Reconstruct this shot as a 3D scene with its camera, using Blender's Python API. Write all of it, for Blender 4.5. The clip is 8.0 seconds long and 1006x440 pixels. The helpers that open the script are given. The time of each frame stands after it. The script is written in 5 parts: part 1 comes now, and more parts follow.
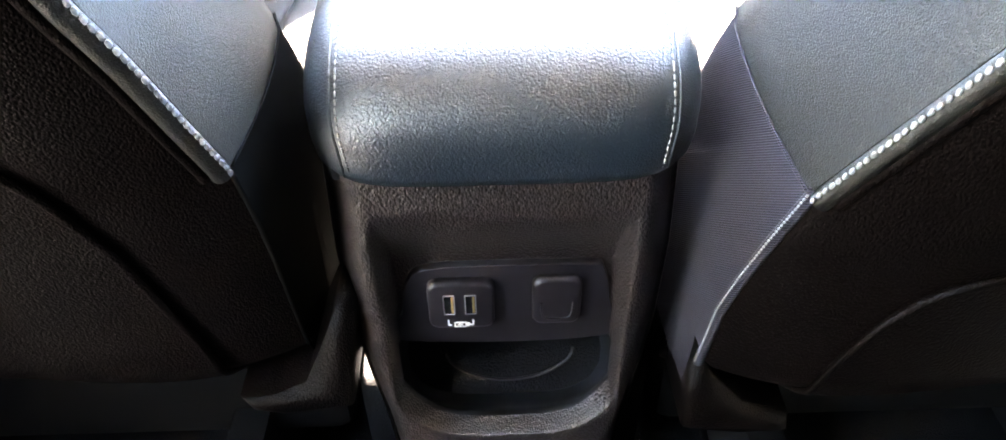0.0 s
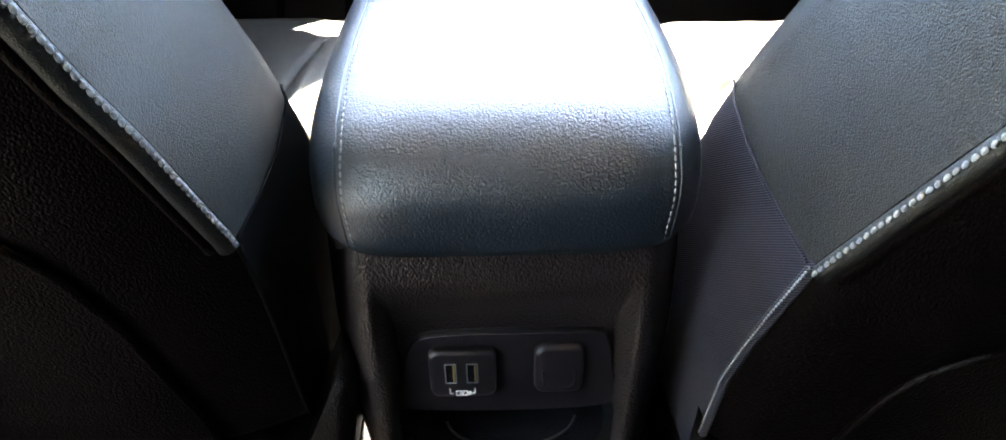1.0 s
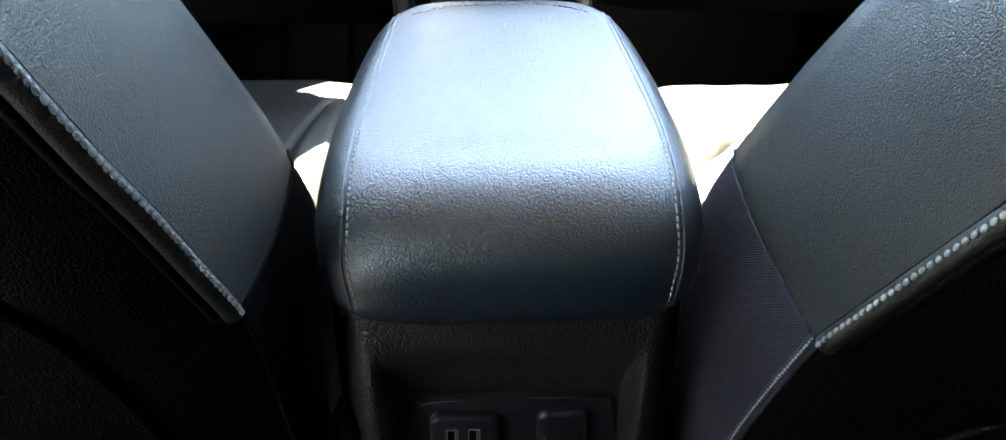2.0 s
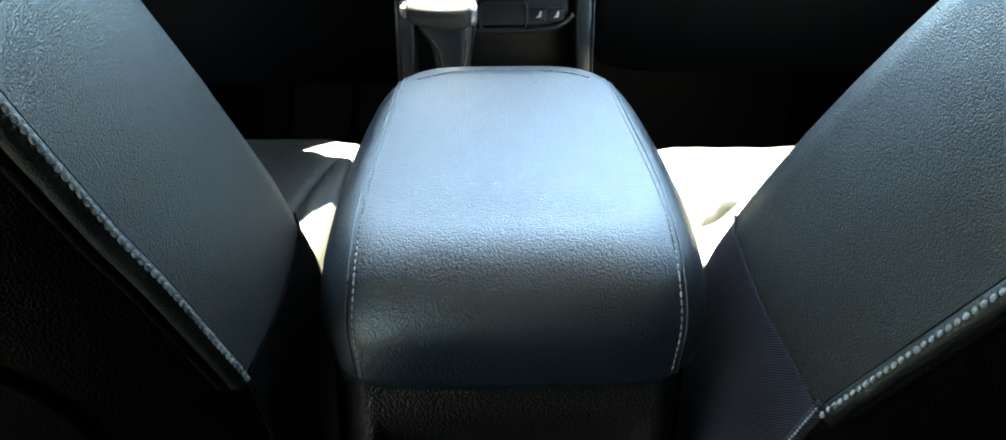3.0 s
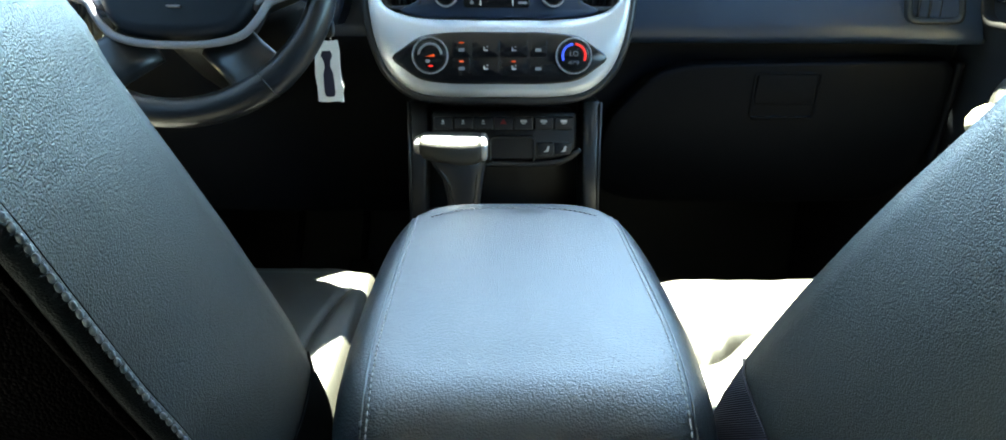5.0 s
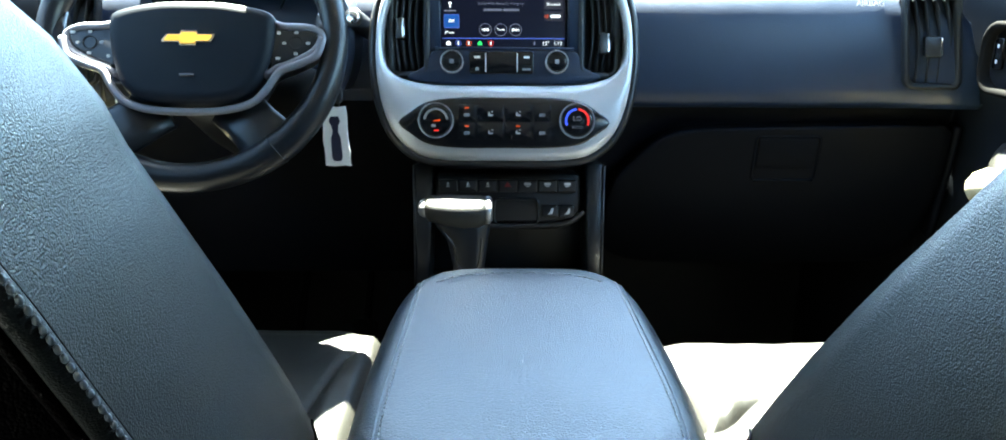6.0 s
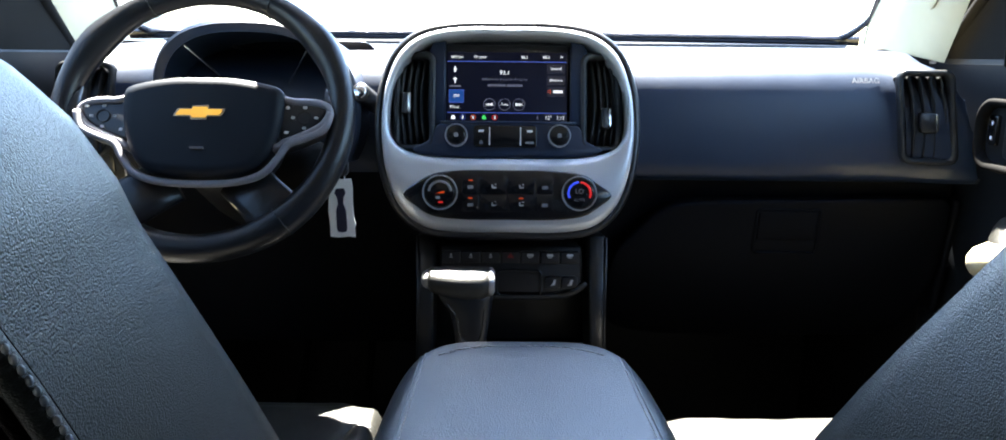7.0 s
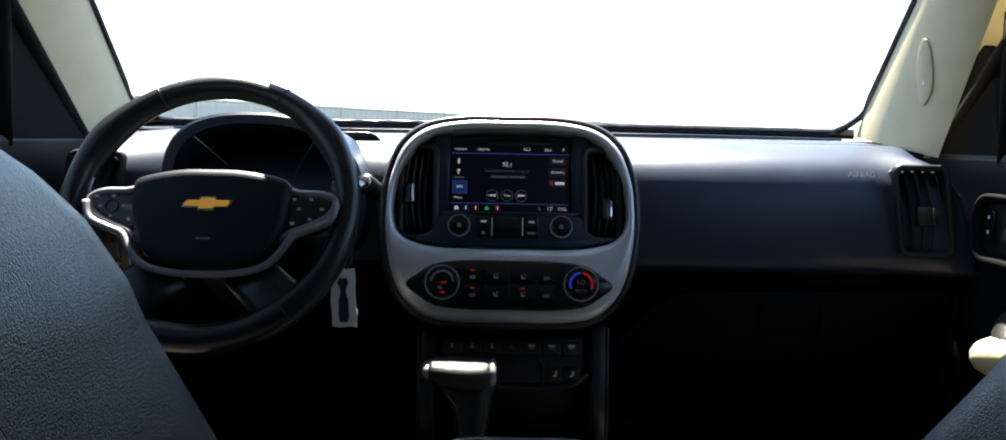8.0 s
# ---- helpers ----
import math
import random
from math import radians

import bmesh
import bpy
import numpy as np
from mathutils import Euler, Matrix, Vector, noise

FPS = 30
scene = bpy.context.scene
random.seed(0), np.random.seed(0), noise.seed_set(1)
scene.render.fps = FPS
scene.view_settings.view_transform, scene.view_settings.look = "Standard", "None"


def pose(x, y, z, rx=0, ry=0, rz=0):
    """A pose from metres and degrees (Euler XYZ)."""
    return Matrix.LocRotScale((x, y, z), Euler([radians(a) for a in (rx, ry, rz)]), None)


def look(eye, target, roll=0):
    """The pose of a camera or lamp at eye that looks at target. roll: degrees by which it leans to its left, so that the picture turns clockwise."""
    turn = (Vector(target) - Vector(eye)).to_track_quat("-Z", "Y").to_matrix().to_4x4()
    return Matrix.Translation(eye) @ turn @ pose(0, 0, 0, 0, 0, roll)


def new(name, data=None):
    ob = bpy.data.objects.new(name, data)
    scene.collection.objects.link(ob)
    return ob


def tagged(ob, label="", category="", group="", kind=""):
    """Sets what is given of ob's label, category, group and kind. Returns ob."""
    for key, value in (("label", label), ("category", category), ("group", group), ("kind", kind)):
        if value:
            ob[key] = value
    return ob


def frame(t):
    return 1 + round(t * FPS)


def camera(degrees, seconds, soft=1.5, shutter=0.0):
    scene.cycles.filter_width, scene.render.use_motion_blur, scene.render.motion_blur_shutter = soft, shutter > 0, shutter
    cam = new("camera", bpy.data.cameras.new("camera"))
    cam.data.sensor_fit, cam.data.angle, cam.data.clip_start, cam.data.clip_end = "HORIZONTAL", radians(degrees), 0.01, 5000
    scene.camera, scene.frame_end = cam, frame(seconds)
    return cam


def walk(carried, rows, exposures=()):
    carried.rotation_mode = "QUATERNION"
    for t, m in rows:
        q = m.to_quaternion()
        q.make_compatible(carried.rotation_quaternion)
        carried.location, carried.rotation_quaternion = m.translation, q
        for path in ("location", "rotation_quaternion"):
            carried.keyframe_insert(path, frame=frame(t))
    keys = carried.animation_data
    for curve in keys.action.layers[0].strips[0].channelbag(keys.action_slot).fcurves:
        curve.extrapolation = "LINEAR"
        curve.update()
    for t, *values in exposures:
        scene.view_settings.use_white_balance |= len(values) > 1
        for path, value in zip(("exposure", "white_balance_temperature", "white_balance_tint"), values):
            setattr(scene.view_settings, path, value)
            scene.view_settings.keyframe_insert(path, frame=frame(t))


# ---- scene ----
cam = camera(65.35, 8.0, soft=1.7)
PATH = [
    (0, pose(-0.0039, 0.0000, 0.7997, 49.725, 0.795, -1.426)),
    (0.5, pose(-0.0051, 0.0018, 0.8043, 51.813, 0.743, -1.428)),
    (1, pose(-0.0067, 0.0036, 0.8096, 53.821, 0.634, -1.428)),
    (1.5, pose(-0.0094, 0.0055, 0.8155, 55.713, 0.489, -1.497)),
    (3, pose(-0.0166, 0.0066, 0.8353, 61.148, -0.045, -1.473)),
    (3.5, pose(-0.0185, 0.0055, 0.8412, 63.232, -0.147, -1.410)),
    (4, pose(-0.0207, 0.0036, 0.8477, 65.366, -0.239, -1.348)),
    (4.5, pose(-0.0219, 0.0035, 0.8550, 67.424, -0.291, -1.177)),
    (6, pose(-0.0240, 0.0005, 0.8766, 73.267, -0.325, -0.747)),
    (6.5, pose(-0.0250, -0.0014, 0.8801, 75.552, -0.459, -0.629)),
    (7, pose(-0.0258, -0.0041, 0.8851, 78.112, -0.604, -0.551)),
    (7.5, pose(-0.0275, -0.0063, 0.8919, 80.968, -0.807, -0.524)),
    (8, pose(-0.0294, -0.0085, 0.8994, 83.999, -1.057, -0.503)),
]
EXPOSURES = [(0.0, 8.85, 8000, 15), (0.5, 8.23, 7800, 13), (1.5, 7.15, 7450, 8), (3.5, 6.16, 7000, -9), (4.5, 6.08, 7000, -9), (6.5, 5.47, 6350, 0), (7.0, 5.03, 6550, 8), (7.5, 4.47, 6650, 8), (8.0, 3.32, 6750, 9)]
walk(cam, PATH, EXPOSURES)

# ---- light ----
SUN_AZ, SUN_EL = -8.0, 67.0      # degrees: azimuth clockwise from straight ahead (+y), height
world = bpy.data.worlds.new("sky")
scene.world = world
world.use_nodes = True
wn = world.node_tree.nodes
sky = wn.new("ShaderNodeTexSky")
sky.sky_type = "NISHITA"
sky.sun_disc = False
sky.air_density, sky.dust_density, sky.ozone_density = 1.1, 0.5, 2.3
sky.sun_elevation, sky.sun_rotation = radians(SUN_EL), radians(SUN_AZ)
wn["Background"].inputs["Strength"].default_value = 0.06
world.node_tree.links.new(sky.outputs["Color"], wn["Background"].inputs["Color"])
sun = new("sun", bpy.data.lights.new("sun", "SUN"))
sun.data.energy, sun.data.angle, sun.data.color = 5.0, radians(0.5), (1.0, 0.95, 0.87)
to_sun = Vector((math.sin(radians(SUN_AZ)) * math.cos(radians(SUN_EL)), math.cos(radians(SUN_AZ)) * math.cos(radians(SUN_EL)), math.sin(radians(SUN_EL))))
sun.matrix_world = look(to_sun * 20, (0, 0, 0))


# ---- materials ----
def material(name, base, rough=0.5, metal=0.0, spec=0.5, coat=0.0, vary=0.15, vary_scale=18.0, grain=0.0, grain_scale=500.0,
             grain_kind="noise", rough_vary=0.08, stretch=(1, 1, 1), sheen=0.0, coat_rough=0.08):
    """A surface with a slow change of tone, and a fine relief of the given height (metres) and scale (per metre)."""
    m = bpy.data.materials.new(name)
    m.use_nodes = True
    nt = m.node_tree
    n, link = nt.nodes, nt.links.new
    b = n["Principled BSDF"]
    b.inputs["Metallic"].default_value = metal
    b.inputs["Specular IOR Level"].default_value = spec
    b.inputs["Coat Weight"].default_value = coat
    b.inputs["Coat Roughness"].default_value = coat_rough
    b.inputs["Sheen Weight"].default_value = sheen
    tc = n.new("ShaderNodeTexCoord")
    mp = n.new("ShaderNodeMapping")
    mp.inputs["Scale"].default_value = stretch
    link(tc.outputs["Object"], mp.inputs["Vector"])
    slow = n.new("ShaderNodeTexNoise")
    slow.inputs["Scale"].default_value, slow.inputs["Detail"].default_value = vary_scale, 5.0
    link(mp.outputs[0], slow.inputs["Vector"])
    mix = n.new("ShaderNodeMix")
    mix.data_type = "RGBA"
    mix.inputs[6].default_value = (*[c * (1 - vary) for c in base], 1)
    mix.inputs[7].default_value = (*[min(1, c * (1 + vary)) for c in base], 1)
    link(slow.outputs["Fac"], mix.inputs[0])
    link(mix.outputs[2], b.inputs["Base Color"])
    rr = n.new("ShaderNodeMapRange")
    rr.inputs["To Min"].default_value, rr.inputs["To Max"].default_value = max(0.02, rough - rough_vary), min(1, rough + rough_vary)
    link(slow.outputs["Fac"], rr.inputs["Value"])
    link(rr.outputs[0], b.inputs["Roughness"])
    if grain:
        if grain_kind == "leather":
            warp = n.new("ShaderNodeTexNoise")
            warp.inputs["Scale"].default_value = grain_scale * 0.6
            link(mp.outputs[0], warp.inputs["Vector"])
            sc = n.new("ShaderNodeVectorMath")
            sc.operation = "MULTIPLY_ADD"
            sc.inputs[1].default_value = (0.0007, 0.0007, 0.0007)
            link(warp.outputs["Color"], sc.inputs[0])
            link(mp.outputs[0], sc.inputs[2])
            g = n.new("ShaderNodeTexVoronoi")
            g.feature = "SMOOTH_F1"
            g.inputs["Scale"].default_value = grain_scale
            g.inputs["Smoothness"].default_value = 0.14
            link(sc.outputs[0], g.inputs["Vector"])
            inv = n.new("ShaderNodeMath")
            inv.operation = "MULTIPLY_ADD"
            inv.inputs[1].default_value, inv.inputs[2].default_value = -1.0, 1.0
            link(g.outputs["Distance"], inv.inputs[0])
            height = inv.outputs[0]
        elif grain_kind == "rib":
            g = n.new("ShaderNodeTexWave")
            g.bands_direction = "Z"
            mp.inputs["Rotation"].default_value = (radians(37), 0, 0)
            g.inputs["Scale"].default_value = grain_scale
            g.inputs["Distortion"].default_value = 0.2
            link(mp.outputs[0], g.inputs["Vector"])
            height = g.outputs["Fac"]
            tone = n.new("ShaderNodeMix")
            tone.data_type, tone.blend_type = "RGBA", "MULTIPLY"
            tone.inputs[0].default_value = 1.0
            step = n.new("ShaderNodeMapRange")
            step.inputs["To Min"].default_value, step.inputs["To Max"].default_value = 0.25, 1.6
            link(height, step.inputs["Value"])
            link(mix.outputs[2], tone.inputs[6])
            link(step.outputs[0], tone.inputs[7])
            link(tone.outputs[2], b.inputs["Base Color"])
        else:
            g = n.new("ShaderNodeTexNoise")
            g.inputs["Scale"].default_value, g.inputs["Detail"].default_value = grain_scale, 3.0
            link(mp.outputs[0], g.inputs["Vector"])
            height = g.outputs["Fac"]
        bump = n.new("ShaderNodeBump")
        bump.inputs["Strength"].default_value, bump.inputs["Distance"].default_value = 1.0, grain
        link(height, bump.inputs["Height"])
        link(bump.outputs[0], b.inputs["Normal"])
    return m


def glowing(name, color, strength):
    m = bpy.data.materials.new(name)
    m.use_nodes = True
    b = m.node_tree.nodes["Principled BSDF"]
    b.inputs["Base Color"].default_value = (*[c * 0.3 for c in color], 1)
    b.inputs["Emission Color"].default_value = (*color, 1)
    b.inputs["Emission Strength"].default_value = strength * 0.055
    b.inputs["Roughness"].default_value = 0.4
    b.inputs["Specular IOR Level"].default_value = 0.15
    return m


def window_glass(name, tint):
    m = bpy.data.materials.new(name)
    m.use_nodes = True
    n, link = m.node_tree.nodes, m.node_tree.links.new
    clear, gloss, facing, curve, scale, mix = (n.new(k) for k in ("ShaderNodeBsdfTransparent", "ShaderNodeBsdfGlossy", "ShaderNodeLayerWeight", "ShaderNodeMath", "ShaderNodeMath", "ShaderNodeMixShader"))
    clear.inputs["Color"].default_value = (*tint, 1)
    gloss.inputs["Roughness"].default_value = 0.01
    facing.inputs["Blend"].default_value = 0.5
    curve.operation, scale.operation = "POWER", "MULTIPLY_ADD"
    curve.inputs[1].default_value = 5.0
    scale.inputs[1].default_value, scale.inputs[2].default_value = 0.9, 0.04
    link(facing.outputs["Facing"], curve.inputs[0])
    link(curve.outputs[0], scale.inputs[0])
    link(scale.outputs[0], mix.inputs[0])
    link(clear.outputs[0], mix.inputs[1])
    link(gloss.outputs[0], mix.inputs[2])
    link(mix.outputs[0], n["Material Output"].inputs["Surface"])
    return m


LEATHER = material("black_leather", (0.0132, 0.0130, 0.0110), 0.385, spec=0.45, grain=0.00043, grain_scale=860, grain_kind="leather", rough_vary=0.05)
WHEEL_LEATHER = material("wheel_leather", (0.0062, 0.0072, 0.0095), 0.33, spec=0.45, grain=0.00012, grain_scale=800, grain_kind="leather", rough_vary=0.06)
# black leather; the blue of the reflected sky is put into its base
LID_LEATHER = material("lid_leather", (0.0070, 0.0128, 0.0192), 0.37, spec=1.0, grain=0.00040, grain_scale=640, grain_kind="leather", rough_vary=0.04)
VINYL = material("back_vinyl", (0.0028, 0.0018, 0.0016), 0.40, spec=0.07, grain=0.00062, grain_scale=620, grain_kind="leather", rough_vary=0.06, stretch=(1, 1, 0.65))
SHELL = material("grained_plastic", (0.017, 0.0122, 0.0115), 0.30, spec=0.72, grain=0.0010, grain_scale=540, grain_kind="leather", rough_vary=0.05, stretch=(1, 1, 0.62))
PLASTIC = material("black_plastic", (0.009, 0.0098, 0.0115), 0.42, spec=0.35, grain=0.00008, grain_scale=1200, rough_vary=0.08)
SMOOTH = material("smooth_black_plastic", (0.010, 0.0108, 0.0128), 0.34, vary=0.1)
GLOSS = material("gloss_black", (0.006, 0.006, 0.007), 0.16, vary=0.1, rough_vary=0.03)
DASH = material("dash_skin", (0.0080, 0.0158, 0.0345), 0.40, spec=0.34, grain=0.00016, grain_scale=700, grain_kind="leather", rough_vary=0.05)
# darker than the dash skin: shade under the dash put into the colour
LOWER = material("shaded_lower_plastic", (0.0024, 0.0029, 0.0042), 0.60, spec=0.05, grain=0.00008, grain_scale=700, grain_kind="leather")
DOOR = material("door_skin", (0.0055, 0.0070, 0.0095), 0.55, spec=0.16, grain=0.00008, grain_scale=700, grain_kind="leather")
SOCKET = material("socket_plastic", (0.0125, 0.0100, 0.0120), 0.36, spec=0.45, vary=0.1)
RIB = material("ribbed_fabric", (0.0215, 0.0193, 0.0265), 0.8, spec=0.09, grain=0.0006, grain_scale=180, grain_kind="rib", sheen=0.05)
# near-black base: shade beside the driver's seat put into the colour
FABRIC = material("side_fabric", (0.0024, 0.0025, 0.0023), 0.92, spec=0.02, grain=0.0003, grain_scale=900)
THREAD = material("pale_thread", (0.27, 0.265, 0.255), 0.75)
CORD = material("grey_cord", (0.125, 0.125, 0.130), 0.6)
SILVER = material("silver_paint", (0.52, 0.54, 0.57), 0.38, metal=0.6, vary=0.04)
SATIN = material("satin_grey_paint", (0.20, 0.195, 0.215), 0.46, metal=0.45, vary=0.04)
COVER_SKIN = material("airbag_cover_skin", (0.0046, 0.0072, 0.0118), 0.52, spec=0.20, grain=0.00006, grain_scale=800, grain_kind="leather")
SILVER_DARK = material("satin_silver", (0.34, 0.34, 0.35), 0.36, metal=0.7, vary=0.05)
CHROME = material("chrome", (0.75, 0.75, 0.76), 0.12, metal=1.0, vary=0.03, rough_vary=0.04)
GOLD = material("gold_enamel", (0.80, 0.42, 0.05), 0.32, metal=0.2, coat=0.4, vary=0.08)
TRIM = material("beige_trim", (0.42, 0.365, 0.225), 0.62, grain=0.0002, grain_scale=700)
LINER = material("headliner_cloth", (0.46, 0.43, 0.38), 0.9, grain=0.0004, grain_scale=800)
CARPET = material("black_carpet", (0.008, 0.008, 0.009), 0.95, spec=0.05, grain=0.002, grain_scale=420, vary=0.35)
RUBBER = material("rubber", (0.0055, 0.0053, 0.0052), 0.75, spec=0.04)
BRASS = material("contact_brass", (0.45, 0.32, 0.12), 0.4, metal=0.8)
WHITE_INK = material("white_print", (0.72, 0.72, 0.72), 0.5, vary=0.05)
MID_INK = material("pale_print", (0.50, 0.50, 0.51), 0.5, vary=0.05)
HAZARD_RED = material("hazard_red", (0.22, 0.010, 0.010), 0.4, vary=0.05)
GREY_INK = material("grey_print", (0.16, 0.16, 0.165), 0.5, vary=0.05)
TAG_WHITE = material("tag_card", (0.72, 0.72, 0.70), 0.4, vary=0.06)
TAG_DARK = material("tag_print", (0.012, 0.014, 0.035), 0.4)
ASPHALT = material("asphalt", (0.075, 0.073, 0.07), 0.9, grain=0.004, grain_scale=60, vary=0.3, vary_scale=1.5)
FENCE = material("pale_fence_paint", (0.34, 0.37, 0.35), 0.6, vary=0.06, vary_scale=2)
GLASS = window_glass("window_glass", (0.92, 0.94, 0.93))
# unseen rear panes and the driver's pane: tints picked to shape cab light
TINTED = window_glass("tinted_glass", (0.05, 0.046, 0.05))
REAR_GLASS = window_glass("rear_door_glass", (0.99, 0.91, 0.80))
DRIVER_GLASS = window_glass("tinted_driver_glass", (0.36, 0.37, 0.37))
DARK_GLASS = window_glass("dark_door_glass", (0.14, 0.125, 0.12))
SCREEN = glowing("screen_dark", (0.006, 0.007, 0.020), 0.22)
SCREEN_LINE = glowing("screen_line", (0.06, 0.10, 0.42), 0.5)
SCREEN_TEXT = glowing("screen_text", (0.80, 0.82, 0.88), 0.75)
SCREEN_DIM = glowing("screen_dim_text", (0.30, 0.30, 0.40), 0.14)
SCREEN_BLUE = glowing("screen_blue", (0.015, 0.075, 0.30), 0.42)
SCREEN_BTN = glowing("screen_button", (0.030, 0.030, 0.045), 0.30)
LED_ORANGE = glowing("orange_light", (1.0, 0.11, 0.02), 0.20)
LED_RED = glowing("red_light", (0.9, 0.03, 0.03), 0.30)
LED_BLUE = glowing("blue_light", (0.05, 0.10, 1.0), 0.42)
LED_GREEN = glowing("green_light", (0.05, 0.5, 0.12), 0.7)


# ---- mesh tools ----
def thing(name, at, label, category, group="", kind=""):
    ob = new(name)
    ob.location = at
    ob.empty_display_size = 0.02
    return tagged(ob, label, category, group, kind)


def finish(bm, name, mat, smooth=True):
    bmesh.ops.recalc_face_normals(bm, faces=bm.faces)
    me = bpy.data.meshes.new(name)
    bm.to_mesh(me)
    bm.free()
    me.materials.append(mat)
    if smooth:
        me.shade_smooth()
    return me


def part(name, bm, mat, parent=None, label="", smooth=True, sharp=35):
    """Links a bmesh, whose vertices are in world metres, as one mesh under its thing or part."""
    for e in bm.edges:
        if len(e.link_faces) == 2 and e.calc_face_angle(0) > radians(sharp):
            e.smooth = False
    ob = new(name, finish(bm, name, mat, smooth))
    if parent:
        ob.parent = parent
        root = parent
        while root.parent:
            root = root.parent
        if parent is root:
            ob.matrix_parent_inverse = Matrix.Translation(-root.location)
    return tagged(ob, label)


def own(name, bm, mat, label, category, group="", kind="", smooth=True, sharp=35):
    return tagged(part(name, bm, mat, None, "", smooth, sharp), label, category, group, kind)


def box(x0, x1, y0, y1, z0, z1, bevel=0.004, segments=2):
    bm = bmesh.new()
    bmesh.ops.create_cube(bm, size=1)
    for v in bm.verts:
        v.co = Vector((x0 + (v.co.x + 0.5) * (x1 - x0), y0 + (v.co.y + 0.5) * (y1 - y0), z0 + (v.co.z + 0.5) * (z1 - z0)))
    if bevel:
        bmesh.ops.bevel(bm, geom=bm.edges, offset=bevel, segments=segments, affect="EDGES", profile=0.5)
    return bm


def join(*bms):
    """One bmesh out of several."""
    out = bmesh.new()
    for b in bms:
        me = bpy.data.meshes.new("joining")
        b.to_mesh(me)
        out.from_mesh(me)
        bpy.data.meshes.remove(me)
        b.free()
    return out


def loft(rings, cap=True, closed=True):
    bm = bmesh.new()
    vs = [[bm.verts.new(p) for p in r] for r in rings]
    n = len(rings[0])
    for a, b in zip(vs, vs[1:]):
        for i in range(n if closed else n - 1):
            j = (i + 1) % n
            bm.faces.new((a[i], a[j], b[j], b[i]))
    if cap:
        bm.faces.new(vs[0])
        bm.faces.new(vs[-1])
    return bm


def sheet(f, nu, nv):
    """A surface f(u, v) with u, v from 0 to 1."""
    return loft([[f(i / nu, j / nv) for i in range(nu + 1)] for j in range(nv + 1)], cap=False, closed=False)


def catmull(pts, n, closed=False):
    """A smooth curve through pts, n points spaced evenly along it."""
    pts = [Vector(p) for p in pts]
    out, m = [], len(pts)
    for i in range(m if closed else m - 1):
        p = [pts[(i + k) % m] if closed else pts[min(max(i + k, 0), m - 1)] for k in (-1, 0, 1, 2)]
        for k in range(12):
            t = k / 12
            out.append(0.5 * (2 * p[1] + (p[2] - p[0]) * t + (2 * p[0] - 5 * p[1] + 4 * p[2] - p[3]) * t * t + (3 * p[1] - p[0] - 3 * p[2] + p[3]) * t ** 3))
    out.append(pts[0].copy() if closed else pts[-1].copy())
    run = [0.0]
    for a, b in zip(out, out[1:]):
        run.append(run[-1] + (b - a).length)
    res, k = [], 0
    for i in range(n):
        s = run[-1] * i / (n if closed else n - 1)
        while k < len(run) - 2 and run[k + 1] < s:
            k += 1
        w = (s - run[k]) / max(run[k + 1] - run[k], 1e-9)
        res.append(out[k].lerp(out[k + 1], min(max(w, 0), 1)))
    return res


def tube(path, r, n=8, closed=False, flat=1.0):
    """A round bar along path; r a number or a function of 0..1."""
    path = [Vector(p) for p in path]
    m, rings, side = len(path), [], None
    for i, p in enumerate(path):
        a = path[(i - 1) % m] if closed or i else path[0]
        b = path[(i + 1) % m] if closed or i < m - 1 else path[-1]
        d = (b - a).normalized()
        if side is None:
            side = d.orthogonal().normalized()
        side = (side - d * side.dot(d)).normalized()
        up = d.cross(side)
        rad = r(i / max(m - 1, 1)) if callable(r) else r
        rings.append([p + rad * (side * math.cos(2 * math.pi * k / n) + flat * up * math.sin(2 * math.pi * k / n)) for k in range(n)])
    if closed:
        # turn the last ring to the first
        first, last = rings[0], rings[-1]
        shift = min(range(n), key=lambda k: (last[k] - first[0]).length)
        bm = loft(rings, cap=False)
        bm.verts.ensure_lookup_table()
        base = (m - 1) * n
        for k in range(n):
            bm.faces.new((bm.verts[base + (k + shift) % n], bm.verts[base + (k + 1 + shift) % n], bm.verts[(k + 1) % n], bm.verts[k]))
        return bm
    return loft(rings)


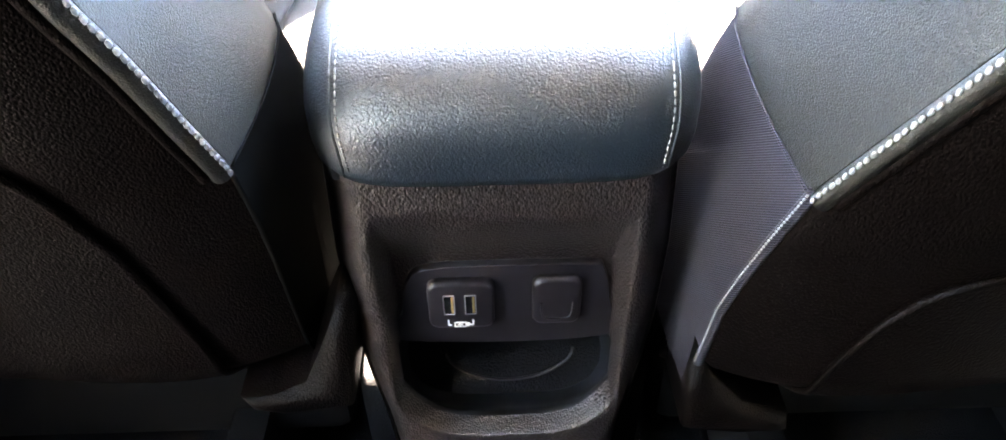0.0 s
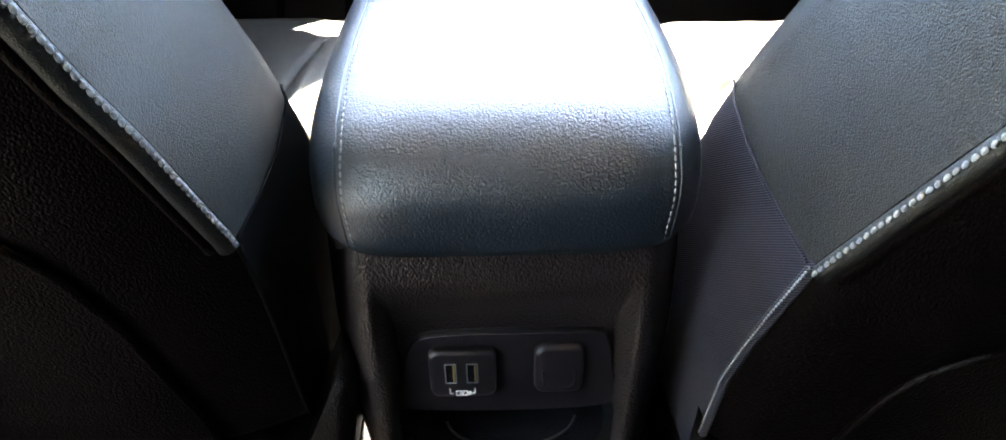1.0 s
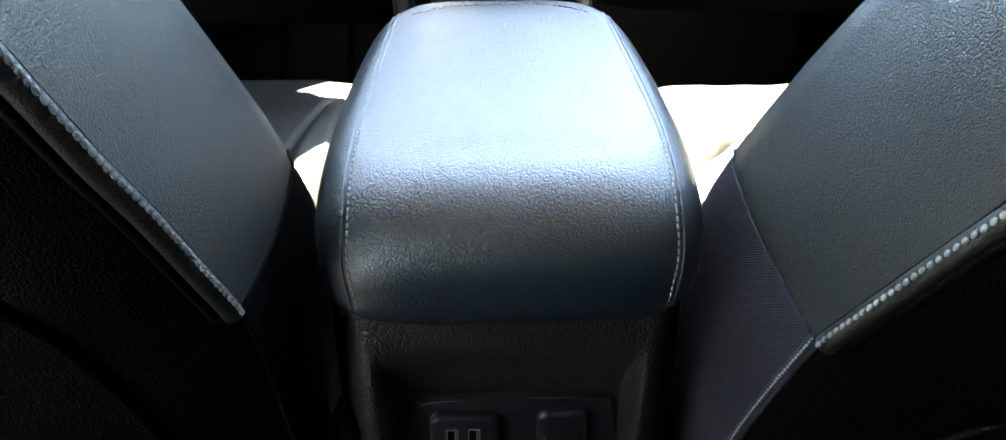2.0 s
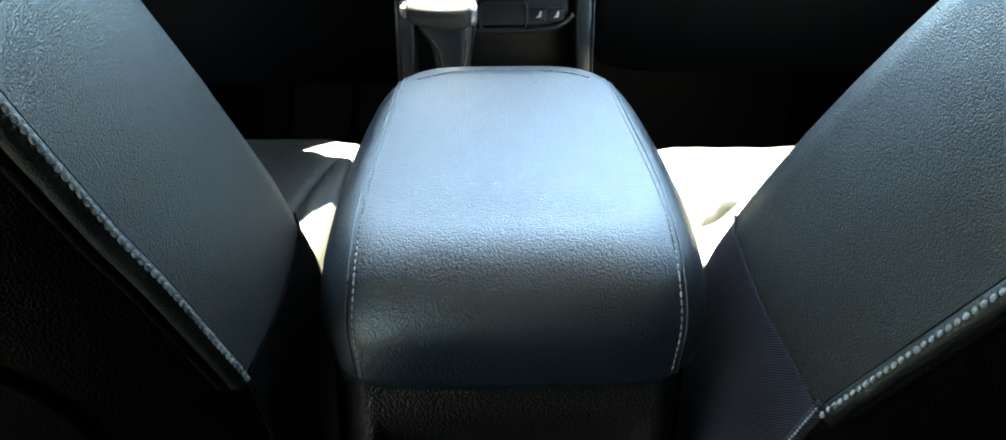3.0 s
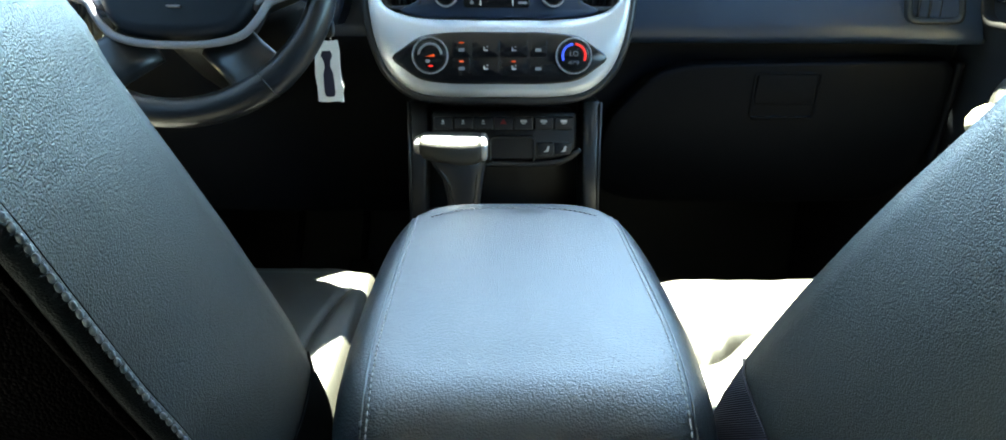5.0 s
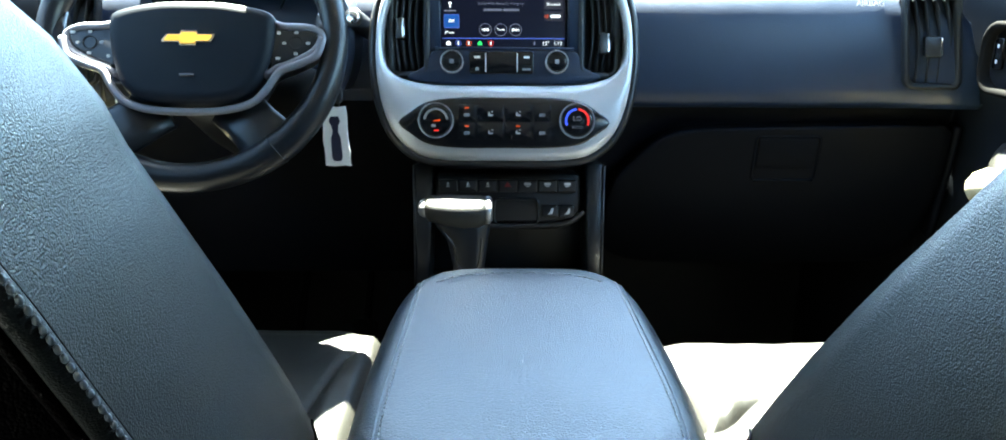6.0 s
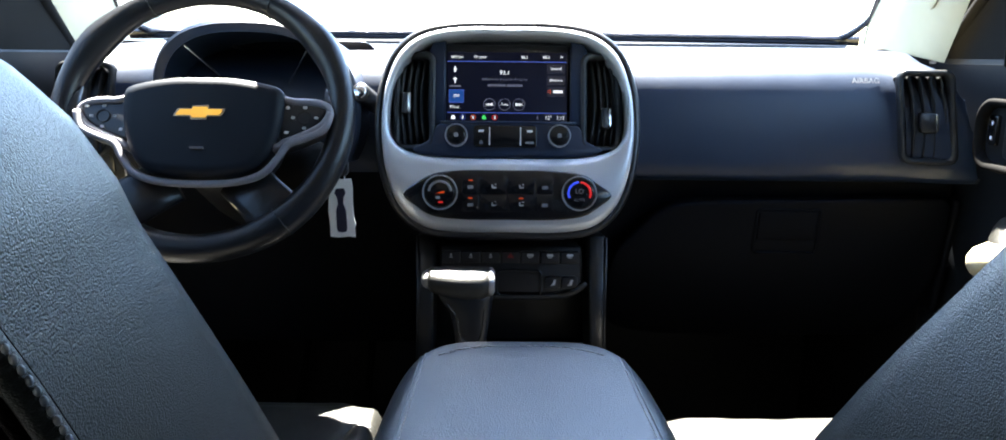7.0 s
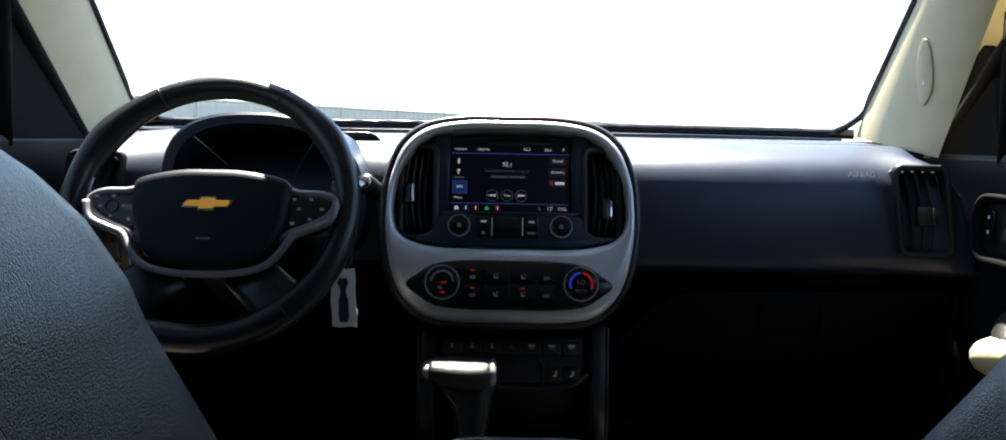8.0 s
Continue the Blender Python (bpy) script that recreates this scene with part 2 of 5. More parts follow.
def stitches(path, length, gap, radius, tilt=None):
    """Short thread loops laid end to end along path, joined into one mesh."""
    bm = bmesh.new()
    path = [Vector(p) for p in path]
    run = [0.0]
    for a, b in zip(path, path[1:]):
        run.append(run[-1] + (b - a).length)
    s, k = gap, 0
    while s + length < run[-1]:
        ends = []
        for q in (s, s + length):
            while k < len(run) - 2 and run[k + 1] < q:
                k += 1
            while k > 0 and run[k] > q:
                k -= 1
            ends.append(path[k].lerp(path[k + 1], (q - run[k]) / max(run[k + 1] - run[k], 1e-9)))
        d = (ends[1] - ends[0]).normalized()
        if tilt is not None:
            d2 = (d + tilt).normalized()
            mid = (ends[0] + ends[1]) / 2
            ends = [mid - d2 * length / 2, mid + d2 * length / 2]
            d = d2
        side = d.orthogonal().normalized()
        up = d.cross(side)
        rings = []
        for w, rr in ((0, 0.35), (0.25, 1), (0.75, 1), (1, 0.35)):
            c = ends[0].lerp(ends[1], w)
            rings.append([bm.verts.new(c + radius * rr * (side * math.cos(k2 * 1.2566) + up * math.sin(k2 * 1.2566))) for k2 in range(5)])
        for a, b in zip(rings, rings[1:]):
            for i in range(5):
                bm.faces.new((a[i], a[(i + 1) % 5], b[(i + 1) % 5], b[i]))
        bm.faces.new(rings[0])
        bm.faces.new(rings[-1])
        s += length + gap
    return bm


def rrect(w, h, r, n=5, cx=0.0, cy=0.0):
    pts = []
    for sx, sy, a0 in ((1, 1, 0), (-1, 1, 90), (-1, -1, 180), (1, -1, 270)):
        for k in range(n + 1):
            a = radians(a0 + 90 * k / n)
            pts.append((cx + sx * (w / 2 - r) + r * math.cos(a), cy + sy * (h / 2 - r) + r * math.sin(a)))
    return pts


def circle(r, n=32, cx=0.0, cy=0.0):
    return [(cx + r * math.cos(2 * math.pi * k / n), cy + r * math.sin(2 * math.pi * k / n)) for k in range(n)]


def shrink(outline, d):
    """The outline moved inwards by d."""
    n, out = len(outline), []
    area = sum(outline[i][0] * outline[(i + 1) % n][1] - outline[(i + 1) % n][0] * outline[i][1] for i in range(n))
    s = 1 if area > 0 else -1
    for i in range(n):
        p, a, b = Vector(outline[i]), Vector(outline[i - 1]), Vector(outline[(i + 1) % n])
        t = (b - a)
        if t.length < 1e-9:
            out.append(tuple(p))
            continue
        t.normalize()
        out.append((p.x - t.y * d * s, p.y + t.x * d * s))
    return out


def plate(outline, M, back, front, bevel=0.001, dome=0.0):
    """A flat piece with a rounded front edge; outline in the plane of M, heights along its third axis."""
    rings = [[M @ Vector((x, y, back)) for x, y in outline], [M @ Vector((x, y, front - bevel)) for x, y in outline]]
    if bevel:
        for d, h in ((0.3, 0.7), (1.0, 1.0)):
            rings.append([M @ Vector((x, y, front - bevel + bevel * h)) for x, y in shrink(outline, bevel * d)])
    if dome:
        inner = shrink(outline, bevel)
        cx, cy = sum(p[0] for p in inner) / len(inner), sum(p[1] for p in inner) / len(inner)
        for k in (0.93, 0.86, 0.78, 0.68, 0.56, 0.42, 0.26, 0.12):
            rings.append([M @ Vector((cx + (x - cx) * k, cy + (y - cy) * k, front + dome * (1 - k * k))) for x, y in inner])
    return loft(rings)


def frame_plate(outer, inner, M, profile):
    """A ring between two outlines of as many points; profile: (share from outer to inner, height) pairs."""
    rings = []
    for s, h in profile:
        rings.append([M @ Vector((a[0] + (b[0] - a[0]) * s, a[1] + (b[1] - a[1]) * s, h)) for a, b in zip(outer, inner)])
    return loft(rings, cap=False)


def mirrored(half):
    """A closed outline out of its right half, given from the top down."""
    return [(x, y) for x, y in half] + [(-x, y) for x, y in reversed(half) if x > 1e-6]


def round_outline(half, n=96):
    return [(p.x, p.y) for p in catmull([(x, y, 0) for x, y in mirrored(half)], n, True)]


def writing(text, size, M, mat, parent, name="lettering", height=0.0004, align="CENTER"):
    cu = bpy.data.curves.new("writing", "FONT")
    cu.body, cu.size, cu.align_x, cu.align_y, cu.extrude = text, size, align, "CENTER", height / 2
    ob = bpy.data.objects.new("writing", cu)
    me = bpy.data.meshes.new_from_object(ob)
    bm = bmesh.new()
    bm.from_mesh(me)
    bmesh.ops.transform(bm, matrix=M, verts=bm.verts)
    bpy.data.objects.remove(ob)
    bpy.data.curves.remove(cu)
    bpy.data.meshes.remove(me)
    return part(name, bm, mat, parent, smooth=False)


def axes(origin, u, v):
    """A pose whose first two axes run along u and v."""
    u = Vector(u).normalized()
    v = (Vector(v) - u * Vector(v).dot(u)).normalized()
    w = u.cross(v)
    m = Matrix((u, v, w)).transposed().to_4x4()
    m.translation = origin
    return m


def lerp_table(table, z):
    if z <= table[0][0]:
        return table[0][1]
    for (a, p), (b, q) in zip(table, table[1:]):
        if z <= b:
            return p + (q - p) * (z - a) / (b - a)
    return table[-1][1]


def smoothstep(a, b, x):
    t = min(max((x - a) / (b - a), 0), 1)
    return t * t * (3 - 2 * t)


# ---- ground and distance ----
own("ground", box(-900, 900, -900, 900, -0.75, -0.55, 0), ASPHALT, "grey asphalt yard reaching to the horizon", "ground", kind="structure", smooth=False)


def build_fence():
    a, b = Vector((-20, 10, 0)), Vector((26, 74, 0))
    run = (b - a).length
    d = (b - a).normalized()
    fence = thing("fence", (a.x, a.y, -0.55), "pale grey-green ribbed metal fence across the yard", "fence")
    n = 26
    M = axes((0, 0, 0), d, (0, 0, 1))
    for i in range(n):
        s0 = run * i / n
        rings = []
        for k in range(21):
            s = s0 + 0.03 + (run / n - 0.06) * k / 20
            dep = 0.03 * (k % 2)
            p = a + d * s
            off = M.to_3x3() @ Vector((0, 0, dep))
            q = M.to_3x3() @ Vector((0, 0, -0.02))
            rings.append([p + off + Vector((0, 0, -0.5)), p + off + Vector((0, 0, 1.85)), p + q + Vector((0, 0, 1.85)), p + q + Vector((0, 0, -0.5))])
        part("fence_panel", loft(rings), FENCE, fence, smooth=False)
        p = a + d * s0
        part("fence_post", box(p.x - 0.06, p.x + 0.06, p.y - 0.06, p.y + 0.06, -0.55, 1.98, 0.01, 1), FENCE, fence, "pale steel fence post")
    part("top_rail", tube([a + Vector((0, 0, 1.9)), b + Vector((0, 0, 1.9))], 0.05, 8), FENCE, fence)


build_fence()

# ---- cab shell ----
own("floor", box(-0.76, 0.76, -0.98, 1.80, -0.05, 0.0, 0.003), CARPET, "black carpeted cab floor", "floor", kind="structure")
own("ceiling", box(-0.69, 0.65, -0.98, 0.95, 1.390, 1.43, 0.01), LINER, "pale cloth headliner under the cab roof", "ceiling", kind="structure")
own("tunnel", box(-0.152, 0.152, 0.50, 1.50, -0.01, 0.175, 0.03, 3), CARPET, "black carpeted tunnel under the console", "floor", kind="structure")
own("wall_front", box(-0.76, 0.76, 1.78, 1.83, 0.0, 0.915, 0.005), PLASTIC, "dark bulkhead ahead of the dashboard", "wall", kind="structure")


own("cowl", box(-0.76, 0.76, 1.50, 1.83, 0.84, 0.890, 0.004), PLASTIC, "dark cowl below the windscreen", "wall", kind="structure")


def build_rear_wall():
    M = axes((0, -0.96, 0), (-1, 0, 0), (0, 0, 1))
    outer = rrect(1.46, 1.47, 0.05, 8, 0, 0.685)
    inner = rrect(1.06, 0.28, 0.06, 8, 0, 1.08)
    own("wall_rear", frame_plate(outer, inner, M, [(0, 0), (0, 0.04), (1, 0.04), (1, 0), (0, 0)]), FABRIC, "rear cab wall with a wide window opening", "wall", kind="structure", smooth=False)
    w = own("window_4", plate(rrect(1.06, 0.28, 0.06, 8, 0, 1.08), M, 0.015, 0.02, 0), TINTED, "unseen rear cab window, darkened to cut light from behind", "window", kind="structure", smooth=False)


build_rear_wall()
CX = -0.024      # middle of the windscreen
A_BASE, A_TOP = Vector((0.705, 1.56, 0.918)), Vector((0.6192, 0.958, 1.3821))      # windscreen side edge


def build_windscreen():
    def f(u, v):
        x = -1 + 2 * u
        p = A_BASE.lerp(A_TOP, v)
        return Vector((CX + p.x * x, p.y + 0.13 * (1 - x * x) * (1 - 0.5 * v), p.z + 0.004 + 0.006 * (1 - x * x)))
    w = own("window_1", sheet(f, 24, 10), GLASS, "wide curved windscreen of clear glass", "window", kind="structure")
    w.visible_shadow = False

    # black painted band along the lower and side edges
    rim = [f(0, 1 - 0.93 * k / 12) for k in range(13)] + [f(0.025 + 0.95 * k / 24, 0) for k in range(25)] + [f(1, 0.07 + 0.93 * k / 12) for k in range(13)]
    rim = catmull([p + Vector((0, -0.008, 0.0)) for p in rim], 140)
    part("edge_band", tube(rim, 0.0065, 6), GLOSS, w, "black band round the windscreen")
    part("lower_band", tube([f(k / 24, 0.0) + Vector((0, -0.008, -0.004)) for k in range(25)], 0.010, 6), GLOSS, w, "black band at the foot of the windscreen")


build_windscreen()


def build_pillar(s):
    """Windscreen pillar with its pale trim; s: -1 on the driver's side."""
    def f(u, v):
        front = A_BASE.lerp(A_TOP, v) + Vector((0.002, -0.004, -0.004))
        back = Vector((0.704, 1.247 if s > 0 else 1.185, 0.880)).lerp(Vector((0.665, 0.905 if s > 0 else 0.800, 1.394)), v)
        p = front.lerp(back, u)
        n = Vector((-0.75, -0.45, 0.1))
        p = p + n * (0.028 * math.sin(math.pi * u) ** 0.7)
        return Vector((CX + p.x * s, p.y, p.z))
    bm = sheet(f, 14, 24)
    bm2 = sheet(lambda u, v: f(u, v) + Vector((0.05 * s, 0.03, 0)), 2, 24)
    ob = own("a_pillar", join(bm, bm2), TRIM, "pale grey-beige windscreen pillar trim", "pillar", "windscreen pillars")
    if s > 0:
        c = f(0.66, 0.215)
        du, dv = f(0.72, 0.215) - f(0.60, 0.215), f(0.66, 0.25) - f(0.66, 0.17)
        M = axes(c, du, dv)
        cap = [(p.x * 1.35, p.y * 1.15) for p in catmull([(x, y, 0) for x, y in ((0.010, 0.055), (0.016, 0.030), (0.015, -0.005), (0.004, -0.028), (-0.006, -0.034), (-0.012, -0.010), (-0.010, 0.030), (0.0, 0.056))], 48, True)]
        part("trim_cap", plate(cap, M, -0.008, 0.0028, 0.0015), TRIM, ob, "small trim cover on the pillar")
        part("cap_clip", plate([(-0.003, -0.006), (0.005, -0.004), (0.001, 0.004)], M, 0.0, 0.0040, 0.0005), WHITE_INK, ob, "small white clip", smooth=False)
    return ob


def build_door(s):
    """Front door: panel, mirror corner, switch pod, pull and armrest."""
    side = "driver's" if s < 0 else "passenger"
    door = thing("front_door", (0.74 * s, 0.7, 0.02), f"black {side} door with a moulded panel and pull", "door", "front doors")

    def panel(u, v):
        y = 0.16 + 1.16 * u
        z = 0.06 + 0.82 * v
        x = 0.715 + 0.012 * math.sin(v * 3.0) - 0.02 * smoothstep(0.8, 1.0, v)
        return Vector((x * s, y, z))
    shell = join(sheet(panel, 20, 24), box(min(0.735 * s, 0.79 * s), max(0.735 * s, 0.79 * s), 0.16, 1.32, 0.02, 0.875, 0.004),
                 tube([panel(0, 1) + Vector((0.012 * s, 0, 0)), panel(1, 1) + Vector((0.012 * s, 0, 0))], 0.0125, 10))
    part("door_panel", shell, DOOR, door)
    # dark triangular corner behind the mirror
    bar = 1.082 if s < 0 else 1.120
    tri = [(1.285, 0.884), (bar, 0.884), (bar, 1.075), (bar + 0.02, 1.060)] if s < 0 else [(1.288, 0.884), (1.122, 0.884), (1.156, 1.032), (1.180, 1.050), (1.228, 1.010)]
    rings = [[Vector((x * s, y, z)) for y, z in tri] for x in (0.722, 0.698)]
    part("mirror_corner", loft(rings), RUBBER, door, "dark plastic corner by the mirror", smooth=False)
    # window frame
    edge = catmull([(0.712 * s, 1.30, 0.88), (0.700 * s, 1.075, 1.085), (0.690 * s, 0.98, 1.155), (0.682 * s, 0.82, 1.20), (0.675 * s, 0.45, 1.215), (0.68 * s, 0.20, 1.21), (0.70 * s, 0.17, 0.88)], 60)
    frame_part = part("window_frame", tube(edge, 0.016, 8), RUBBER, door)
    part("glass_run", tube([(0.706 * s, bar, 0.876), (0.697 * s, bar - 0.004, 1.09)], 0.011, 8), RUBBER, frame_part, "upright black glass channel")
    # pod for the handle and lock switch
    M = axes((0.700 * s, 1.100, 0.779), (0, -s, 0), (0, 0, 1))
    pod = part("handle_pod", frame_plate(rrect(0.138, 0.104, 0.035, 6), rrect(0.114, 0.080, 0.026, 6), M, [(0, -0.005), (0, 0.006), (0.4, 0.009), (1, 0.003), (1, -0.008)]), RUBBER, door, "oval surround of the inside handle")
    part("pod_floor", plate(rrect(0.116, 0.082, 0.026, 6), M, -0.012, -0.006, 0.001), PLASTIC, pod)
    part("release_lever", plate(rrect(0.045, 0.064, 0.012, 5, 0.020 * s), M, -0.008, 0.004, 0.003), SMOOTH, pod, "black release lever")
    lock = part("lock_switch", plate(rrect(0.020, 0.044, 0.004, 4, -0.036 * s, 0.006), M, -0.008, 0.0, 0.002), GLOSS, pod)
    for v in (-0.011, 0.011):
        part("lock_mark", plate(rrect(0.0045, 0.0055, 0.0015, 3, -0.036 * s, v + 0.006), M, -0.002, 0.0006, 0), WHITE_INK, pod, smooth=False)
    # armrest and pull
    rest = catmull([(0.70 * s, 0.30, 0.585), (0.655 * s, 0.36, 0.60), (0.645 * s, 0.60, 0.605), (0.645 * s, 0.85, 0.612), (0.66 * s, 0.98, 0.63), (0.70 * s, 1.04, 0.655)], 30)
    part("armrest", tube(rest, 0.036, 12, flat=0.8), LEATHER, door)
    pull = catmull([(0.70 * s, 1.09, 0.60), (0.668 * s, 1.06, 0.606), (0.648 * s, 1.00, 0.622), (0.655 * s, 0.93, 0.635)], 20)
    part("door_pull", tube(pull, lambda t: 0.019 + 0.008 * math.sin(math.pi * t), 12), TRIM, door, "pale rounded door pull")
    w = own("window_2" if s < 0 else "window_3", sheet(lambda u, v: Vector(((0.715 - 0.045 * v * v) * s, 0.19 + (bar - 0.19 - 0.28 * smoothstep(0.5, 1.0, v)) * u, 0.875 + 0.34 * v)), 8, 8), DRIVER_GLASS if s < 0 else GLASS, "side window, closed, tinted to dim light from the left" if s < 0 else "side window of clear glass, closed", "window", kind="structure")
    w.visible_shadow = False


for sd in (-1, 1):
    build_pillar(sd)
    build_door(sd)
    nm = "left" if sd < 0 else "right"
    xs = sorted((0.64 * sd, 0.70 * sd))
    own("b_pillar", loft([[Vector((x * sd, y, z)) for x, y in ((xa, 0.02), (xa, 0.15), (xa + 0.05, 0.16), (xa + 0.05, 0.01))] for xa, z in ((0.715, 0.02), (0.71, 0.88), (0.657, 1.40))]), TRIM, "pale door pillar behind the front seat", "pillar", "door pillars")
    xs = sorted((0.73 * sd, 0.78 * sd))
    # unseen panels; the left one stops short so that light enters
    own("wall_" + nm, box(xs[0], xs[1], -0.98, -0.09 if sd < 0 else 0.015, 0.0, 0.81 if sd < 0 else 0.88, 0.006), DASH, "unseen dark rear door panel, cut short to let in light" if sd < 0 else "dark rear door panel, plain", "wall", kind="structure")
    xs = sorted((0.64 * sd, 0.69 * sd))
    own("roof_rail_" + nm, box(xs[0], xs[1], -0.98, 0.94, 1.205, 1.43, 0.012), LINER, "pale roof rail over the side windows", "trim", kind="structure")
    own("c_pillar", loft([[Vector((x * sd, y, z)) for x, y in ((xa, -0.98), (xa, -0.60), (xa + 0.05, -0.60), (xa + 0.05, -0.98))] for xa, z in ((0.73, 0.86), (0.650, 1.40))]), TRIM, "pale rear corner pillar of the cab", "pillar", "rear pillars")
for sd in (-1, 1):
    nm = "left" if sd < 0 else "right"
    xs = sorted((0.725 * sd, 0.775 * sd))
    own("kick_wall_" + nm, box(xs[0], xs[1], 1.315, 1.83, 0.0, 0.905, 0.004), CARPET, "dark footwell side ahead of the door", "wall", kind="structure")
    low = 0.80 if sd < 0 else 0.87
    own("window_5" if sd < 0 else "window_6", loft([[Vector(((0.730 - 0.06 * v) * sd + o, y, low + (1.22 - low) * v)) for y, v in ((-0.62, 0), (0.03, 0), (0.03, 1), (-0.62, 1))] for o in (0, 0.005)]), REAR_GLASS if sd < 0 else DARK_GLASS, "unseen rear door window, tinted to warm light from the left" if sd < 0 else "unseen rear door window, darkened to cut light from the right", "window", kind="structure", smooth=False)
own("header_trim", box(-0.66, 0.62, 0.925, 0.985, 1.375, 1.43, 0.012), LINER, "pale trim over the windscreen", "trim", kind="structure")



def build_mirror():
    """Interior mirror on its stalk, unseen, with a plate shaped to cast shade."""
    mirror = thing("rear_view_mirror", (MIRROR_X, 1.00, 1.28), "black framed rear view mirror, unseen, added to shade the armrest lid", "mirror")
    M = axes((MIRROR_X, 0.955, 1.262), (1, 0, 0), (0, -0.25, 1))
    part("mirror_housing", plate(rrect(0.270, 0.086, 0.030, 6), M, -0.045, 0.004, 0.008), SMOOTH, mirror)
    part("mirror_glass", plate(rrect(0.254, 0.070, 0.024, 6), M, 0.002, 0.0052, 0.0), CHROME, mirror, "silvered mirror glass", smooth=False)
    part("stalk", tube([(MIRROR_X, 0.99, 1.270), (MIRROR_X, 1.02, 1.292), (MIRROR_X, 1.06, 1.312)], 0.011, 10), SMOOTH, mirror)
    S = axes((MIRROR_X, 1.080, 1.300), (1, 0, 0), (0, -0.77, 0.60))
    # outline drawn from the shadow wanted on the lid and driver's cushion
    cover = [(0.131, 0.095), (0.131, -0.080), (-0.070, -0.110), (-0.174, -0.128), (-0.204, -0.143), (-0.240, -0.178), (-0.300, -0.190), (-0.320, -0.120),
             (-0.290, 0.010), (-0.236, 0.030), (-0.216, -0.002), (-0.192, -0.032), (-0.174, 0.008), (-0.170, 0.060), (-0.176, 0.125), (-0.140, 0.138), (-0.060, 0.130), (0.060, 0.122)]
    part("sensor_shroud", plate([(p.x, p.y) for p in catmull([(x, y, 0) for x, y in reversed(cover)], 56, True)], S, -0.030, 0.004, 0.012), SMOOTH, mirror, "unseen black plate shaped to shade the driver's cushion")


MIRROR_X = -0.026
build_mirror()

# ---- dashboard ----
dash = thing("dashboard", (0, 1.45, 0.30), "black grained dashboard with glove box and round-cornered air vents", "dashboard")


def dash_section(x):
    """(y, z) points of the dash at x, from the windscreen round to the underside."""
    bow = 0.10 * (1 - (x / 0.7) ** 2)
    end = smoothstep(0.56, 0.70, abs(x))
    yb = -0.03 * end
    roof = lerp_table([(0.60, 0.93), (0.615, 0.890), (0.653, 0.875), (0.677, 0.846), (0.694, 0.800), (0.708, 0.735), (0.716, 0.69)], abs(x))
    pts = [(1.60 + bow, 0.905), (1.46, 0.900), (1.372, 0.898), (1.368, 0.889), (1.362, 0.889), (1.356, 0.897), (1.32, 0.8945), (1.288 + yb, 0.888), (1.262 + yb, 0.879),
            (1.242 + yb, 0.867), (1.227 + yb, 0.851), (1.216 + yb, 0.828), (1.209 + yb, 0.795), (1.205 + yb, 0.76), (1.203 + yb, 0.725), (1.203 + yb, 0.708), (1.210 + yb, 0.698),
            (1.242, 0.691), (1.246, 0.676), (1.256, 0.60), (1.300, 0.50), (1.37, 0.42), (1.52, 0.40)]
    pts = pts[:5] + [(p.x, p.y) for p in catmull([(y, z, 0) for y, z in pts[5:15]], 46)] + pts[15:]
    return [(y, min(z, roof + max(0.0, y - 1.25) * 0.35)) for y, z in pts]


def dash_skin(x0, x1, n, upper=True):
    return loft([[Vector((x, y, z)) for y, z in (dash_section(x)[:54] if upper else dash_section(x)[53:])] for x in (x0 + (x1 - x0) * k / n for k in range(n + 1))], cap=False, closed=False)


part("dash_pad", dash_skin(-0.713, 0.713, 100), DASH, dash, sharp=60)
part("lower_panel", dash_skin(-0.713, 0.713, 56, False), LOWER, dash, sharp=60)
# end caps of the dash against the doors
for s in (-1, 1):
    ring = dash_section(0.713)
    part("end_cap", loft([[Vector((x * s, y, z)) for y, z in ring + [(1.60, 0.42)]] for x in (0.712, 0.717)]), PLASTIC, dash, smooth=False)

# glove box: an outer frame line, the lid and its latch
GB = axes((0.455, 1.236, 0.60), (1, 0, 0), (0, -0.16, 1))


def glove_outline(grow):
    pts = [(0.0, 0.068), (0.12, 0.071), (0.21, 0.0725), (0.240, 0.069), (0.247, 0.04), (0.246, -0.10), (0.235, -0.19), (0.19, -0.215), (0.0, -0.22), (-0.19, -0.215), (-0.28, -0.18), (-0.294, -0.09), (-0.287, -0.030), (-0.269, -0.003), (-0.247, 0.021), (-0.2256, 0.043), (-0.192, 0.059), (-0.1355, 0.065)]
    return [(p.x, p.y) for p in catmull([(x * grow, y * grow, 0) for x, y in pts], 72, True)]


def glove_lid():
    """The lid, curving back below its latch."""
    edge = glove_outline(1.0)
    cx, cy = -0.01, -0.03
    levels = [(1.0, -0.010), (1.0, 0.010), (0.994, 0.0145), (0.985, 0.016)] + [(k / 16, 0.016) for k in range(15, 0, -1)]
    return loft([[GB @ Vector((cx + (x - cx) * k, cy + (y - cy) * k, h - 1.9 * max(0.0, -0.010 - (cy + (y - cy) * k)) ** 2)) for x, y in edge] for k, h in levels])


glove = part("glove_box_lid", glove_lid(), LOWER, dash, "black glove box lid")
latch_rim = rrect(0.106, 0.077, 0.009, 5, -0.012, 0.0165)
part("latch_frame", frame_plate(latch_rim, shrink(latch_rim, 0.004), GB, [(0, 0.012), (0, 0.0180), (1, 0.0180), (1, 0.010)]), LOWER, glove)
